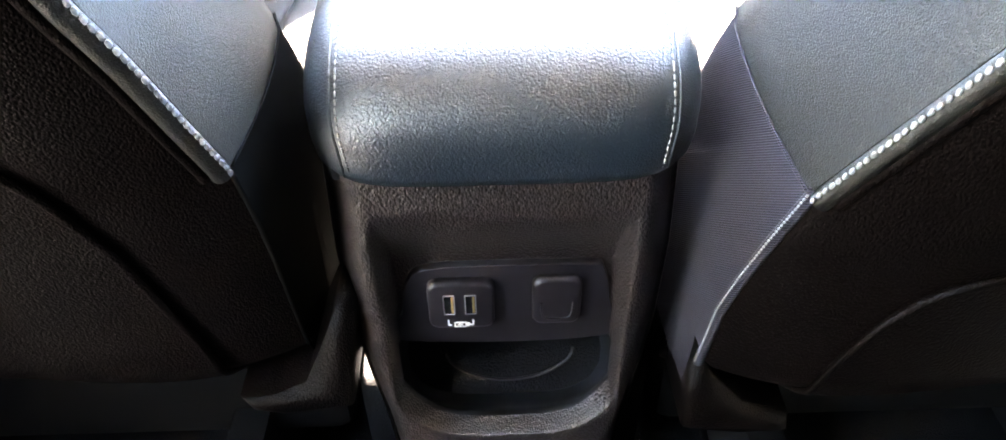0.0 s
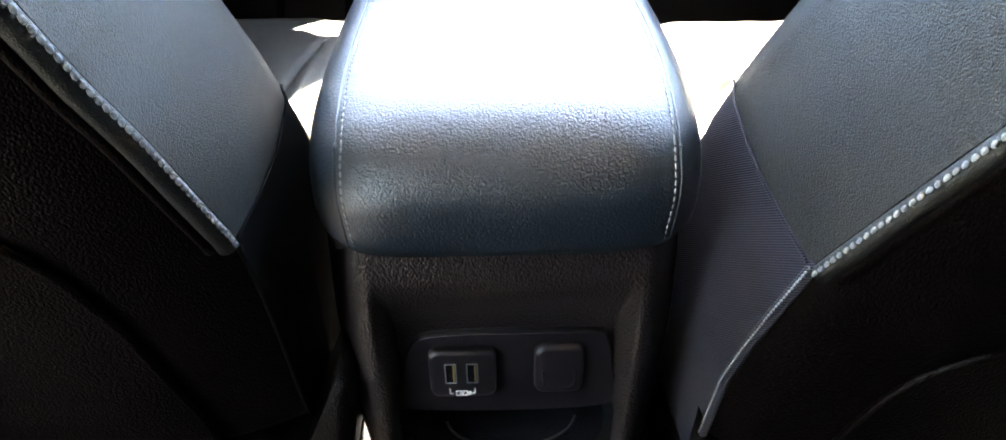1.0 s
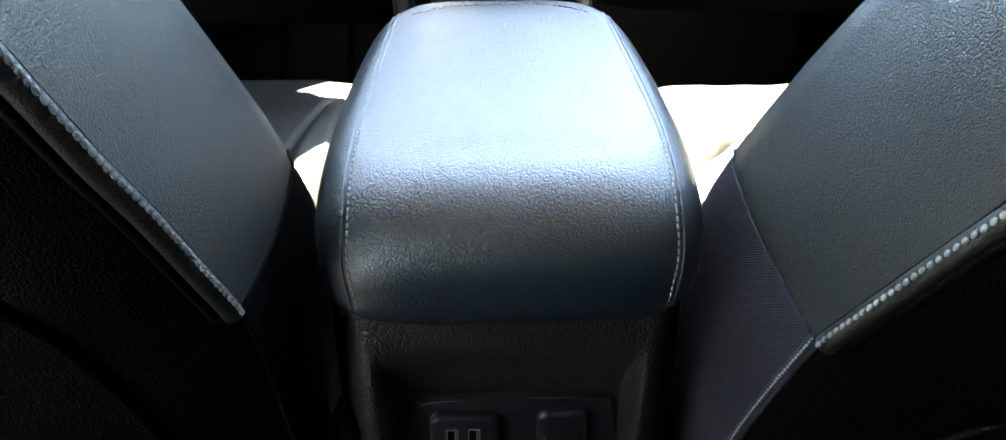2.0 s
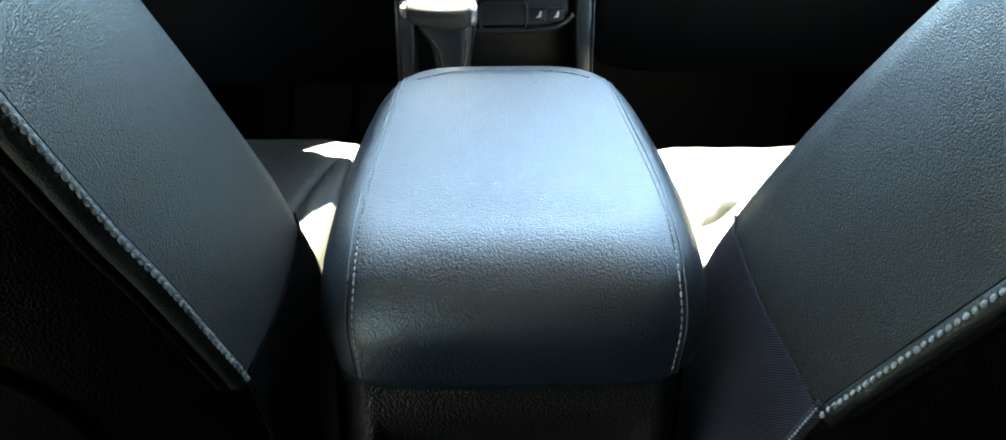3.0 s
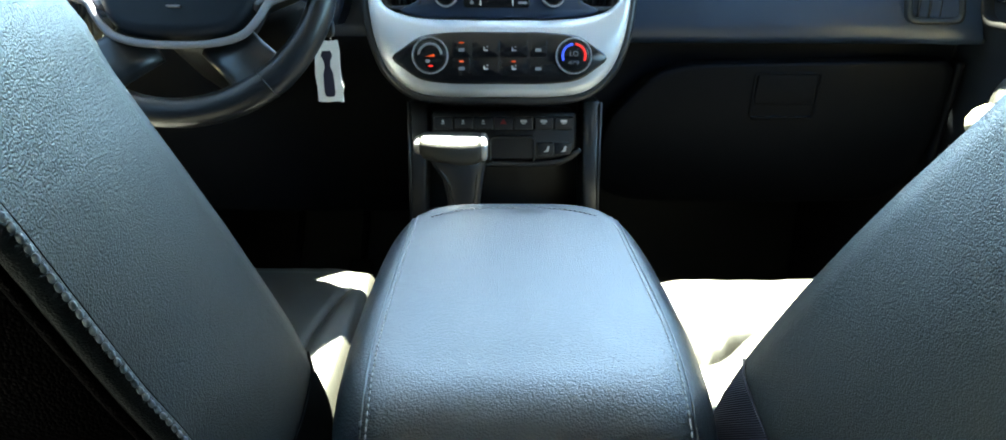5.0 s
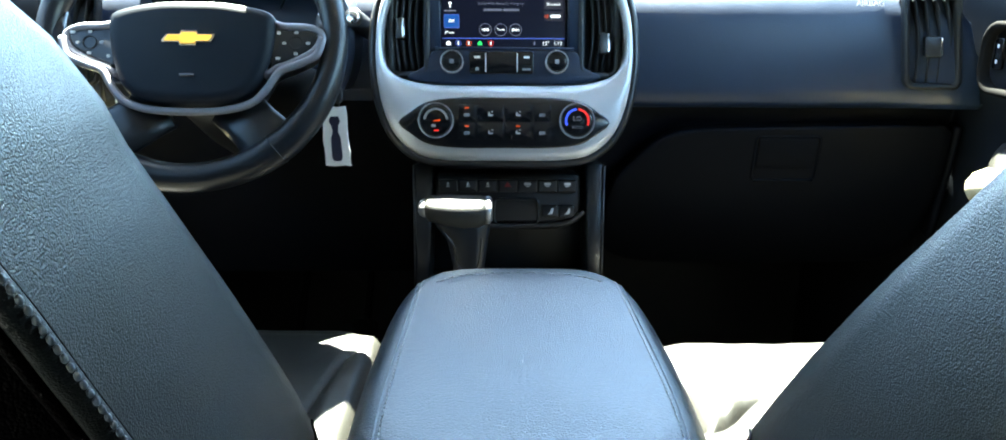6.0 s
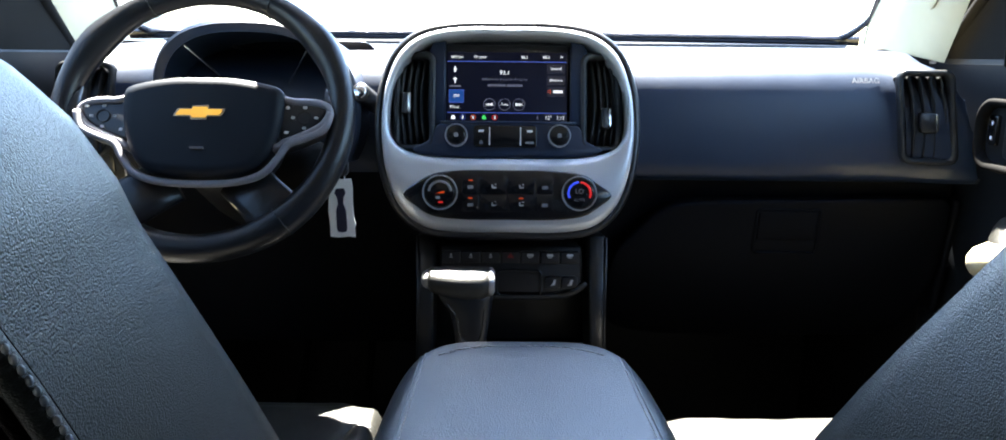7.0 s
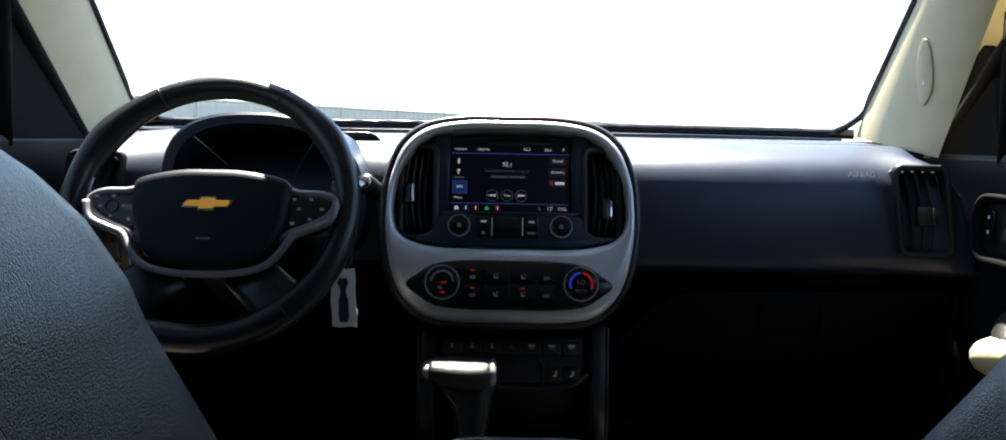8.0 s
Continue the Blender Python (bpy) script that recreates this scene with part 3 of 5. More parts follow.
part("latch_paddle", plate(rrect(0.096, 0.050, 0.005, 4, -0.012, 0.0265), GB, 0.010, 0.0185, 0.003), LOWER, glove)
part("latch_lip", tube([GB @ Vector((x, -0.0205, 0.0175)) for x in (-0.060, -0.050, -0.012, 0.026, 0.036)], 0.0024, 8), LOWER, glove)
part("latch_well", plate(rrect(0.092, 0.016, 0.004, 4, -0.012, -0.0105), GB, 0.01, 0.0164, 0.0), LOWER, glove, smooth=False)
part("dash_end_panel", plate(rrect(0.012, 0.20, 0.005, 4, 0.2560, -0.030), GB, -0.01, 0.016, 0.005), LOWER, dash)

# raised word on the airbag cover
writing("AIRBAG", 0.0124, axes((0.549, 1.2252, 0.8515), (1, 0, 0), (0, 0.45, 1)), THREAD, dash, "airbag_word", 0.0005)


def build_vent(M, w, h, slats, tab_u, parent, name="air_vent", lean=0.0, tab_v=0.0, tab_w=0.013):
    """A dark vent with upright louvres and a bright thumb tab."""
    outer, inner = rrect(w, h, 0.014, 5), rrect(w - 0.018, h - 0.018, 0.009, 5)
    vent = part(name, frame_plate(outer, inner, M, [(0, -0.01), (0, 0.002), (0.4, 0.0045), (1, -0.001), (1, -0.035)]), PLASTIC, parent)
    part("vent_well", plate(rrect(w - 0.012, h - 0.012, 0.01, 5), M, -0.045, -0.033, 0), PLASTIC, vent, smooth=False)
    for k in range(slats):
        u = (w - 0.022) * ((k + 0.5) / slats - 0.5)
        pts = [(u + lean * math.sin(math.pi * (j / 8)), -(h - 0.02) / 2 + (h - 0.02) * j / 8) for j in range(9)]
        rings = [[M @ Vector((a - 0.0011 + dx * 0.4, b, -0.004 - 0.004 * math.cos(math.pi * (b / h)) * 0 + dw)) for dx, dw in ((0, 0.0), (0.0055, 0.0), (0.012, -0.024), (0.0065, -0.024))] for a, b in pts]
        part("louvre", loft(rings), PLASTIC, vent)
    tab = part("thumb_tab", plate(rrect(tab_w, 0.030, 0.004, 4, tab_u + (0.013 - tab_w) / 2, tab_v), M, -0.006, 0.004, 0.002), SMOOTH, vent)
    part("tab_trim", plate(rrect(0.0035, 0.027, 0.0015, 3, tab_u + 0.0055, tab_v), M, 0.002, 0.0058, 0.0006), CHROME, vent, "bright chrome strip")
    return vent


def slanted(k):
    """A lean of upright lines to the side."""
    return Matrix(((1, k, 0, 0), (0, 1, 0, 0), (0, 0, 1, 0), (0, 0, 0, 1)))


# passenger side vent and its mirror on the driver's side
build_vent(axes((0.630, 1.184, 0.799), (1, -0.10, 0), (0.0, 0.05, 1)) @ slanted(-0.13), 0.083, 0.142, 4, 0.006, dash, lean=0.005, tab_v=-0.008, tab_w=0.024)
build_vent(axes((-0.642, 1.184, 0.799), (1, 0.10, 0), (0.0, 0.05, 1)) @ slanted(0.13), 0.083, 0.142, 4, -0.006, dash, lean=-0.005, tab_v=-0.008, tab_w=0.024)


# instrument hood over the gauges
def hood(u, v, grow=0.0):
    a = math.pi * u
    cx, hw = -0.375, 0.152 + grow
    c, s = math.cos(a), math.sin(a)
    x = cx - hw * (abs(c) ** 0.8) * (1 if c > 0 else -1)
    z = 0.780 + (0.149 + grow) * (max(s, 0.0) ** 0.7)
    y = 1.115 + 0.055 * (1 - s) + 0.25 * v
    return Vector((x, y, z - 0.02 * v * v))


hood_bm = join(sheet(lambda u, v: hood(u, v), 40, 8), sheet(lambda u, v: hood(u, v * 0.9, -0.016), 40, 8),
               loft([[hood(k / 40, 0.0, g) + Vector((0, -0.004 * (g < 0 and g > -0.012), 0)) for k in range(41)] for g in (0.0, -0.004, -0.012, -0.016)], cap=False, closed=False))
hood_part = part("instrument_hood", hood_bm, DASH, dash, "hooded cowl over the gauges", sharp=60)
part("gauge_face", plate(rrect(0.32, 0.13, 0.03, 6), axes((-0.375, 1.285, 0.842), (1, 0, 0), (0, 0.25, 1)), -0.01, 0.0, 0.002), GLOSS, hood_part, "dark gauge face, switched off")
# slanting bars that stand in for reflection lines in the gauge lens
for a, b in (((-0.471, 1.128, 0.9005), (-0.440, 1.200, 0.850)), ((-0.292, 1.128, 0.887), (-0.336, 1.200, 0.840))):
    part("lens_edge", tube([a, b], 0.0012, 6), SILVER_DARK if a[0] < -0.4 else SMOOTH, hood_part, "thin bar standing in for a reflection in the gauge lens")
for u in (-0.075, 0.075):
    M = axes((-0.375 + u, 1.278, 0.846), (1, 0, 0), (0, 0.25, 1))
    part("gauge_ring", frame_plate(circle(0.052, 40), circle(0.047, 40), M, [(0, 0), (0.2, 0.006), (1, 0.004), (1, -0.002)]), SMOOTH, hood_part)

def surround_edge(k, v, grow=0.0):
    a = radians(84 - 118 * k)
    c = Vector((-0.352 + (0.134 + grow) * math.cos(a) ** 0.8 if math.cos(a) > 0 else -0.352, 0, 0.800 + (0.126 + grow) * math.sin(a)))
    return Vector((c.x, 1.135 + 0.16 * v, c.z - 0.012 * v))


part("cluster_surround", join(sheet(lambda u, v: surround_edge(u, v), 36, 6), sheet(lambda u, v: surround_edge(u, v * 0.8, -0.014), 36, 6),
                              loft([[surround_edge(k / 36, 0.0, g) + Vector((0, -0.005 * (-0.012 < g < 0), 0)) for k in range(37)] for g in (0.0, -0.004, -0.010, -0.014)], cap=False, closed=False)), DASH, dash, "curved panel round the gauges", sharp=60)

# lower driver's panel with a switch block
KP = axes((-0.45, 1.215, 0.66), (1, 0, 0), (0, -0.12, 1))
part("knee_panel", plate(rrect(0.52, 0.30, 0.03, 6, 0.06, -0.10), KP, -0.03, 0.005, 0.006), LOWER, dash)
part("switch_block", plate(rrect(0.050, 0.060, 0.008, 5, -0.150, 0.045), KP, -0.005, 0.012, 0.003), PLASTIC, dash, "block of dark rocker switches")
for k in range(4):
    part("grille_bar", plate(rrect(0.006, 0.05, 0.002, 3, -0.192 + 0.011 * k, 0.070), KP, 0.0, 0.016, 0.001), SMOOTH, dash)
part("switch_mark", plate(rrect(0.0025, 0.014, 0.0005, 2, -0.143, 0.042), KP, 0.010, 0.0128, 0), WHITE_INK, dash, smooth=False)
for u in (-0.160, -0.130):
    part("switch_mark", plate(rrect(0.006, 0.004, 0.0005, 2, u, 0.036), KP, 0.010, 0.0128, 0), GREY_INK, dash, smooth=False)

# round chrome switch beside the hood
IG = axes((-0.216, 1.118, 0.832), (1, -0.15, 0), (0, 0.3, 1))
part("dash_knob", plate(circle(0.0095, 24), IG, -0.02, 0.004, 0.002, 0.001), CHROME, dash, "small round chrome switch")
part("dash_knob_seat", plate(circle(0.0135, 24), IG, -0.08, 0.001, 0.003), PLASTIC, dash)

# ---- centre stack ----
stack = thing("centre_stack", (-0.007, 1.16, 0.42), "centre stack with silver surround, touch screen and climate dials", "control panel")
SM = axes((-0.007, 1.085, 0.65), (1, 0, 0), (0, 0.25, 1))
BEZ_OUT = round_outline([(0, 0.2845), (0.07, 0.2835), (0.125, 0.272), (0.160, 0.243), (0.178, 0.196), (0.183, 0.150), (0.1815, 0.106), (0.173, 0.061), (0.155, 0.021), (0.122, -0.007), (0.075, -0.0155), (0, -0.016)], 120)
BEZ_IN = round_outline([(0, 0.2685), (0.07, 0.2670), (0.120, 0.2555), (0.150, 0.226), (0.1655, 0.190), (0.170, 0.155), (0.166, 0.125), (0.148, 0.105), (0.11, 0.0945), (0.06, 0.092), (0, 0.092)], 120)
part("surround", frame_plate(shrink(BEZ_OUT, 0.004), BEZ_IN, SM, [(0, -0.01), (0, 0.006), (0.12, 0.0105), (0.5, 0.013), (0.88, 0.0115), (1, 0.006), (1, -0.03)]), SILVER, stack, "silver painted surround", sharp=50)
part("rim", frame_plate(shrink(BEZ_OUT, -0.006), shrink(BEZ_OUT, 0.0045), SM, [(0, -0.03), (0, 0.001), (0.4, 0.007), (1, 0.006), (1, -0.01)]), SMOOTH, stack, sharp=50)
part("well", plate(shrink(BEZ_IN, -0.003), SM, -0.05, -0.028, 0), PLASTIC, stack, smooth=False)


# housing that carries the stack back into the dash
OUTL = shrink(BEZ_OUT, -0.006)
rings = []
for v in (0, 0.15, 0.5, 1.0):
    rings.append([Vector(((SM @ Vector((x * (1 + 0.12 * v), y, 0))).x, (SM @ Vector((x, y, 0))).y + 0.002 + 0.22 * v, (SM @ Vector((x, y, 0))).z - 0.02 * v)) for x, y in OUTL])
part("housing", loft(rings, cap=False), DASH, stack)

# screen with its side pillars
part("screen_bezel", plate(rrect(0.214, 0.125, 0.008, 5, 0.0, 0.198), SM, -0.03, -0.012, 0.003), GLOSS, stack)
SX, SY, SW, SH = -0.0015, 0.1985, 0.1735, 0.101
display = part("display", plate(rrect(SW, SH, 0.002, 3, SX, SY), SM, -0.014, -0.0105, 0.0005), SCREEN, stack, "lit touch screen with the radio page")
for s in (-1, 1):
    pil = [(0.0895, 0.262), (0.108, 0.260), (0.1135, 0.250), (0.1135, 0.150), (0.106, 0.140), (0.0895, 0.141)]
    part("screen_post", plate([(x * s, y) for x, y in pil], SM, -0.03, -0.002, 0.003), DASH, stack)
# lower sill under the screen with the radio controls
sill = round_outline([(0, 0.1445), (0.06, 0.1445), (0.100, 0.141), (0.112, 0.120), (0.135, 0.108), (0.128, 0.100), (0.09, 0.0955), (0.05, 0.095), (0, 0.095)], 80)
part("control_sill", plate(sill, SM, -0.03, 0.002, 0.004), DASH, stack)
part("control_rim", tube([SM @ Vector((x, 0.1445, 0.001)) for x in (-0.097, -0.05, 0, 0.05, 0.097)], 0.0022, 8), DASH, stack)


def on_screen(x, y, dx=0.0):
    """A point of the display in shares of its width and height, from its lower left."""
    return (SX + (x - 0.5) * SW, SY + (y - 0.5) * SH)


def screen_bar(x, y, w, h, mat, name="screen_mark", r=0.0004, lift=-0.0101):
    cx, cy = on_screen(x, y)
    part(name, plate(rrect(w * SW, h * SH, min(r, w * SW / 2.2, h * SH / 2.2), 3, cx, cy), SM, -0.0106, lift, 0), mat, display, smooth=False)


def screen_word(text, x, y, size, mat=SCREEN_TEXT, align="CENTER"):
    cx, cy = on_screen(x, y)
    writing(text, size, SM @ Matrix.Translation((cx, cy, -0.0098)), mat, display, "screen_word", 0.0001, align)


screen_bar(0.5, 0.862, 1.0, 0.012, SCREEN_LINE)
screen_bar(0.5, 0.125, 1.0, 0.012, SCREEN_LINE)
screen_word("Lithium", 0.085, 0.925, 0.0060)
screen_word("Octane", 0.275, 0.925, 0.0060)
screen_word("95.3", 0.645, 0.925, 0.0060)
screen_word("90.3", 0.825, 0.925, 0.0060)
screen_word(">", 0.955, 0.93, 0.0090)
screen_word("92.1", 0.48, 0.70, 0.0085)
screen_word("Bullet With Butterfly Wings by", 0.48, 0.605, 0.0052, SCREEN_DIM)
for x, w in ((0.415, 0.15), (0.565, 0.13)):
    screen_bar(x, 0.520, w, 0.030, SCREEN_DIM)
screen_bar(0.08, 0.36, 0.125, 0.19, SCREEN_LINE)
screen_bar(0.08, 0.36, 0.115, 0.17, SCREEN_BLUE, lift=-0.0099)
screen_word("FM", 0.08, 0.36, 0.0068)
screen_word("More", 0.066, 0.205, 0.0060)
screen_bar(0.068, 0.745, 0.012, 0.085, SCREEN_TEXT)
screen_bar(0.068, 0.745, 0.024, 0.02, SCREEN_TEXT)
screen_bar(0.068, 0.59, 0.010, 0.08, SCREEN_TEXT)
screen_bar(0.068, 0.61, 0.028, 0.02, SCREEN_TEXT)
screen_bar(0.068, 0.505, 0.095, 0.022, SCREEN_DIM)
for y, word in ((0.765, "Sound"), (0.60, "Browse")):
    screen_bar(0.908, y, 0.15, 0.135, SCREEN_BTN)
    screen_word(word, 0.908, y, 0.0062)
screen_bar(0.908, 0.435, 0.15, 0.135, SCREEN_BTN)
for k in range(3):
    screen_bar(0.862 - 0.011 * k, 0.435, 0.005, 0.060 - 0.014 * k, LED_ORANGE, lift=-0.0099)
screen_bar(0.925, 0.435, 0.080, 0.040, SCREEN_TEXT, lift=-0.0099)
for x, word in ((0.355, ""), (0.48, "Tune"), (0.60, "")):
    cx, cy = on_screen(x, 0.245)
    part("screen_button", frame_plate(circle(0.0088, 28, cx, cy), circle(0.0080, 28, cx, cy), SM, [(0, -0.0106), (0, -0.0100), (1, -0.0100), (1, -0.0106)]), SCREEN_DIM, display, smooth=False)
    if word:
        screen_word(word, x, 0.245, 0.0050)
        continue
    # skip keys: two triangles between two bars
    for du in (-0.0046, 0.0046):
        part("skip_mark", plate(rrect(0.0007, 0.0046, 0.0002, 2, cx + du, cy), SM, -0.0106, -0.0098, 0), SCREEN_TEXT, display, smooth=False)
    f = -1 if x < 0.48 else 1
    for du in (-0.0019, 0.0019):
        part("skip_mark", plate([(cx + du - 0.0018 * f, cy - 0.0023), (cx + du + 0.0018 * f, cy), (cx + du - 0.0018 * f, cy + 0.0023)], SM, -0.0106, -0.0098, 0), SCREEN_TEXT, display, smooth=False)
for x, mat in ((0.055, SCREEN_TEXT), (0.135, SCREEN_LINE), (0.22, LED_ORANGE), (0.31, LED_GREEN), (0.40, LED_RED)):
    cx, cy = on_screen(x, 0.058)
    if mat in (SCREEN_TEXT, LED_GREEN):
        part("screen_icon", plate([(cx - 0.003, cy - 0.0028), (cx + 0.003, cy - 0.0028), (cx + 0.003, cy + 0.0008), (cx, cy + 0.0034), (cx - 0.003, cy + 0.0008)], SM, -0.0106, -0.0099, 0), mat, display, smooth=False)
    else:
        part("screen_icon", frame_plate(circle(0.0040, 20, cx, cy), circle(0.0032, 20, cx, cy), SM, [(0, -0.0106), (0, -0.0099), (1, -0.0099), (1, -0.0106)]), mat, display, smooth=False)
        screen_bar(x, 0.058, 0.010, 0.045, SCREEN_TEXT, lift=-0.0098)
screen_bar(0.755, 0.058, 0.012, 0.05, SCREEN_DIM)
screen_word("12\u00b0", 0.845, 0.058, 0.0072)
screen_word("1:12", 0.945, 0.058, 0.0072)


def build_dial(u, v, r, face, name, label):
    dial = part(name, plate(circle(r, 40, u, v), SM, 0.0, 0.012, 0.002), SMOOTH, stack, label)
    part("ring", frame_plate(circle(r, 40, u, v), circle(r - 0.0015, 40, u, v), SM, [(0, 0.006), (0, 0.0135), (0.5, 0.0143), (1, 0.0135), (1, 0.010)]), SILVER_DARK, dial, "bright ring")
    part("cap", plate(circle(r - 0.003, 40, u, v), SM, 0.010, 0.0135, 0.0015), face, dial)
    return dial


for u in (-0.073, 0.073):
    d = build_dial(u, 0.125, 0.0160, GLOSS, "radio_knob", "black radio knob with a bright ring")
    part("knob_mark", plate(rrect(0.006, 0.006, 0.001, 3, u, 0.125), SM, 0.0130, 0.0138, 0), GREY_INK, d, smooth=False)
keys = part("radio_keys", plate(rrect(0.090, 0.031, 0.004, 4, -0.004, 0.1245), SM, 0.0, 0.0045, 0.001), GLOSS, stack, "row of flat radio keys")
for u in (-0.026, 0.018):
    part("key_line", plate(rrect(0.0012, 0.026, 0.0005, 2, u, 0.1245), SM, 0.004, 0.0052, 0), WHITE_INK, keys, smooth=False)
for u in (-0.038, 0.031):
    part("key_mark", plate(rrect(0.008, 0.003, 0.0008, 2, u, 0.132), SM, 0.004, 0.0050, 0), WHITE_INK, keys, smooth=False)
part("key_mark", plate([(-0.0405, 0.1135), (-0.0355, 0.1135), (-0.0355, 0.1165), (-0.038, 0.119), (-0.0405, 0.1165)], SM, 0.004, 0.0050, 0), GREY_INK, keys, smooth=False)
part("key_mark", plate(rrect(0.012, 0.003, 0.0008, 2, 0.031, 0.1155), SM, 0.004, 0.0050, 0), GREY_INK, keys, smooth=False)

# climate pod
POD = round_outline([(0, 0.0755), (0.06, 0.0753), (0.105, 0.070), (0.130, 0.056), (0.147, 0.0405), (0.130, 0.025), (0.105, 0.0105), (0.06, 0.0055), (0, 0.0053)], 96)
pod = part("climate_pod", plate(POD, SM, 0.0, 0.0148, 0.003), GLOSS, stack, "gloss black pod with climate keys")
for u, nm in ((-0.0945, "fan"), (0.1005, "heat")):
    d = build_dial(u, 0.0430, 0.0245, GLOSS, nm + "_dial", "round climate dial with a bright ring")
    for o in (d, *d.children):
        for vtx in o.data.vertices:
            vtx.co += (SM.to_3x3() @ Vector((0, 0, 0.008)))

    def arc(a0, a1, mat):
        pts = [SM @ Vector((u + 0.0155 * math.cos(radians(a0 + (a1 - a0) * k / 14)), 0.0430 + 0.0155 * math.sin(radians(a0 + (a1 - a0) * k / 14)), 0.0216)) for k in range(15)]
        part("dial_scale", tube(pts, 0.0017, 6), mat, d)
    if u < 0:
        arc(175, 5, GREY_INK)
        part("dial_light", plate(rrect(0.007, 0.0022, 0.0008, 3, u + 0.001, 0.0290), SM, 0.021, 0.0222, 0), LED_RED, d, smooth=False)
        part("dial_mark", plate([(u - 0.006, 0.0415), (u + 0.006, 0.0415), (u + 0.006, 0.045)], SM, 0.021, 0.0222, 0), LED_ORANGE, d, smooth=False)
        part("dial_mark", plate(rrect(0.006, 0.004, 0.001, 3, u - 0.003, 0.0355), SM, 0.021, 0.0222, 0), GREY_INK, d, smooth=False)
    else:
        arc(205, 95, LED_BLUE)
        arc(85, -25, LED_RED)
        writing("LO", 0.0095, SM @ Matrix.Translation((u, 0.0455, 0.0218)), GREY_INK, d, "dial_word")
        writing("AUTO", 0.0055, SM @ Matrix.Translation((u, 0.0335, 0.0218)), GREY_INK, d, "dial_word")


def climate_key(u, v, w, h, light, mark):
    k = part("climate_key", plate(rrect(w, h, 0.0025, 4, u, v), SM, 0.012, 0.0158, 0.0006), GLOSS, pod)
    for mu, mv, mw, mh, mat in mark:
        part("key_mark", plate(rrect(mw, mh, 0.0006, 2, u + mu, v + mv), SM, 0.0150, 0.0164, 0), mat, pod, smooth=False)
    if light:
        part("key_light", plate(rrect(0.0062, 0.0018, 0.0006, 2, u, v + h * 0.30), SM, 0.0150, 0.0166, 0), LED_ORANGE, pod, smooth=False)


SEAT_MARK = [(-0.0018, -0.001, 0.0013, 0.0052, MID_INK), (0.0012, -0.003, 0.0048, 0.0014, MID_INK), (0.0026, 0.0018, 0.0022, 0.0014, MID_INK)]
BOX_MARK = [(0, -0.0025, 0.008, 0.0045, GREY_INK)]
for r, v in enumerate((0.0535, 0.0285)):
    climate_key(-0.052, v, 0.0235, 0.0238, True, BOX_MARK)
    climate_key(-0.0195, v, 0.0375, 0.0238, False, SEAT_MARK)
    climate_key(0.0190, v, 0.0375, 0.0238, r == 1, SEAT_MARK)
    climate_key(0.0525, v, 0.0235, 0.0238, False, BOX_MARK)

# upright vents either side of the screen
for s in (-1, 1):
    VM = SM @ Matrix.Translation((0.1345 * s, 0.176, -0.008)) @ Matrix.Rotation(radians(14 * s), 4, "Y")
    build_vent(VM, 0.062, 0.142, 4, -0.012 if s < 0 else 0.006, stack, lean=0.007 * s, tab_v=-0.002 if s < 0 else -0.022)

# ---- lower stack: switch row, tray and side rails ----
LM = axes((0.0, 1.108, 0.50), (1, 0, 0), (0, 0.12, 1))
lower = thing("switch_panel", (0.0, 1.15, 0.30), "black switch panel with rocker row and open tray", "control panel")
part("back_plate", box(-0.125, 0.125, 1.19, 1.22, 0.28, 0.66, 0.004), PLASTIC, lower)
for s in (-1, 1):
    rail = [(0.112, 0.125), (0.137, 0.125), (0.139, -0.12), (0.120, -0.12)]
    part("side_rail", plate([(x * s + 0.001, y) for x, y in rail], LM, -0.09, 0.006, 0.004), SMOOTH, lower, "satin side rail")
    part("rail_edge", tube([LM @ Vector((0.1385 * s + 0.001, y, 0.005)) for y in (0.124, 0.0, -0.118)], 0.0022, 6), SMOOTH, lower)
part("switch_shelf", plate(rrect(0.212, 0.072, 0.008, 4, 0.0, 0.074), LM, -0.08, -0.004, 0.004), SMOOTH, lower)
for k in range(7):
    u = -0.0885 + 0.0292 * k
    key = part("rocker_switch", plate(rrect(0.0278, 0.018, 0.002, 3, u, 0.0935), LM, -0.02, 0.004, 0.002), SMOOTH, lower)
    if k == 3:
        part("hazard_mark", plate([(u - 0.005, 0.0925), (u + 0.005, 0.0925), (u, 0.1005)], LM, 0.002, 0.0046, 0), HAZARD_RED, key, "red hazard triangle", smooth=False)
    else:
        part("switch_icon", plate(rrect(0.0030 if k in (0, 1, 2) else 0.0095, 0.0040, 0.001, 3, u, 0.0968), LM, 0.002, 0.0046, 0), MID_INK, key, smooth=False)
        part("switch_icon", plate(rrect(0.0058, 0.0012, 0.0005, 2, u, 0.0932), LM, 0.002, 0.0046, 0), MID_INK, key, smooth=False)
for u in (0.062, 0.087):
    key = part("seat_heat_key", plate(rrect(0.0242, 0.0185, 0.004, 4, u, 0.0555), LM, -0.01, 0.001, 0.002), SMOOTH, lower)
    part("switch_icon", plate([(u - 0.004, 0.051), (u + 0.0035, 0.052), (u + 0.005, 0.060), (u + 0.002, 0.060), (u, 0.054)], LM, 0.0, 0.0016, 0), MID_INK, key, smooth=False)
cub = rrect(0.062, 0.034, 0.006, 4, 0.012, 0.0545)
part("cubby_rim", frame_plate(shrink(cub, -0.004), cub, LM, [(0, -0.006), (0, 0.0), (0.5, 0.002), (1, 0.0), (1, -0.024)]), SMOOTH, lower)
part("cubby", plate(cub, LM, -0.030, -0.022, 0), RUBBER, lower, "dark storage slot", smooth=False)
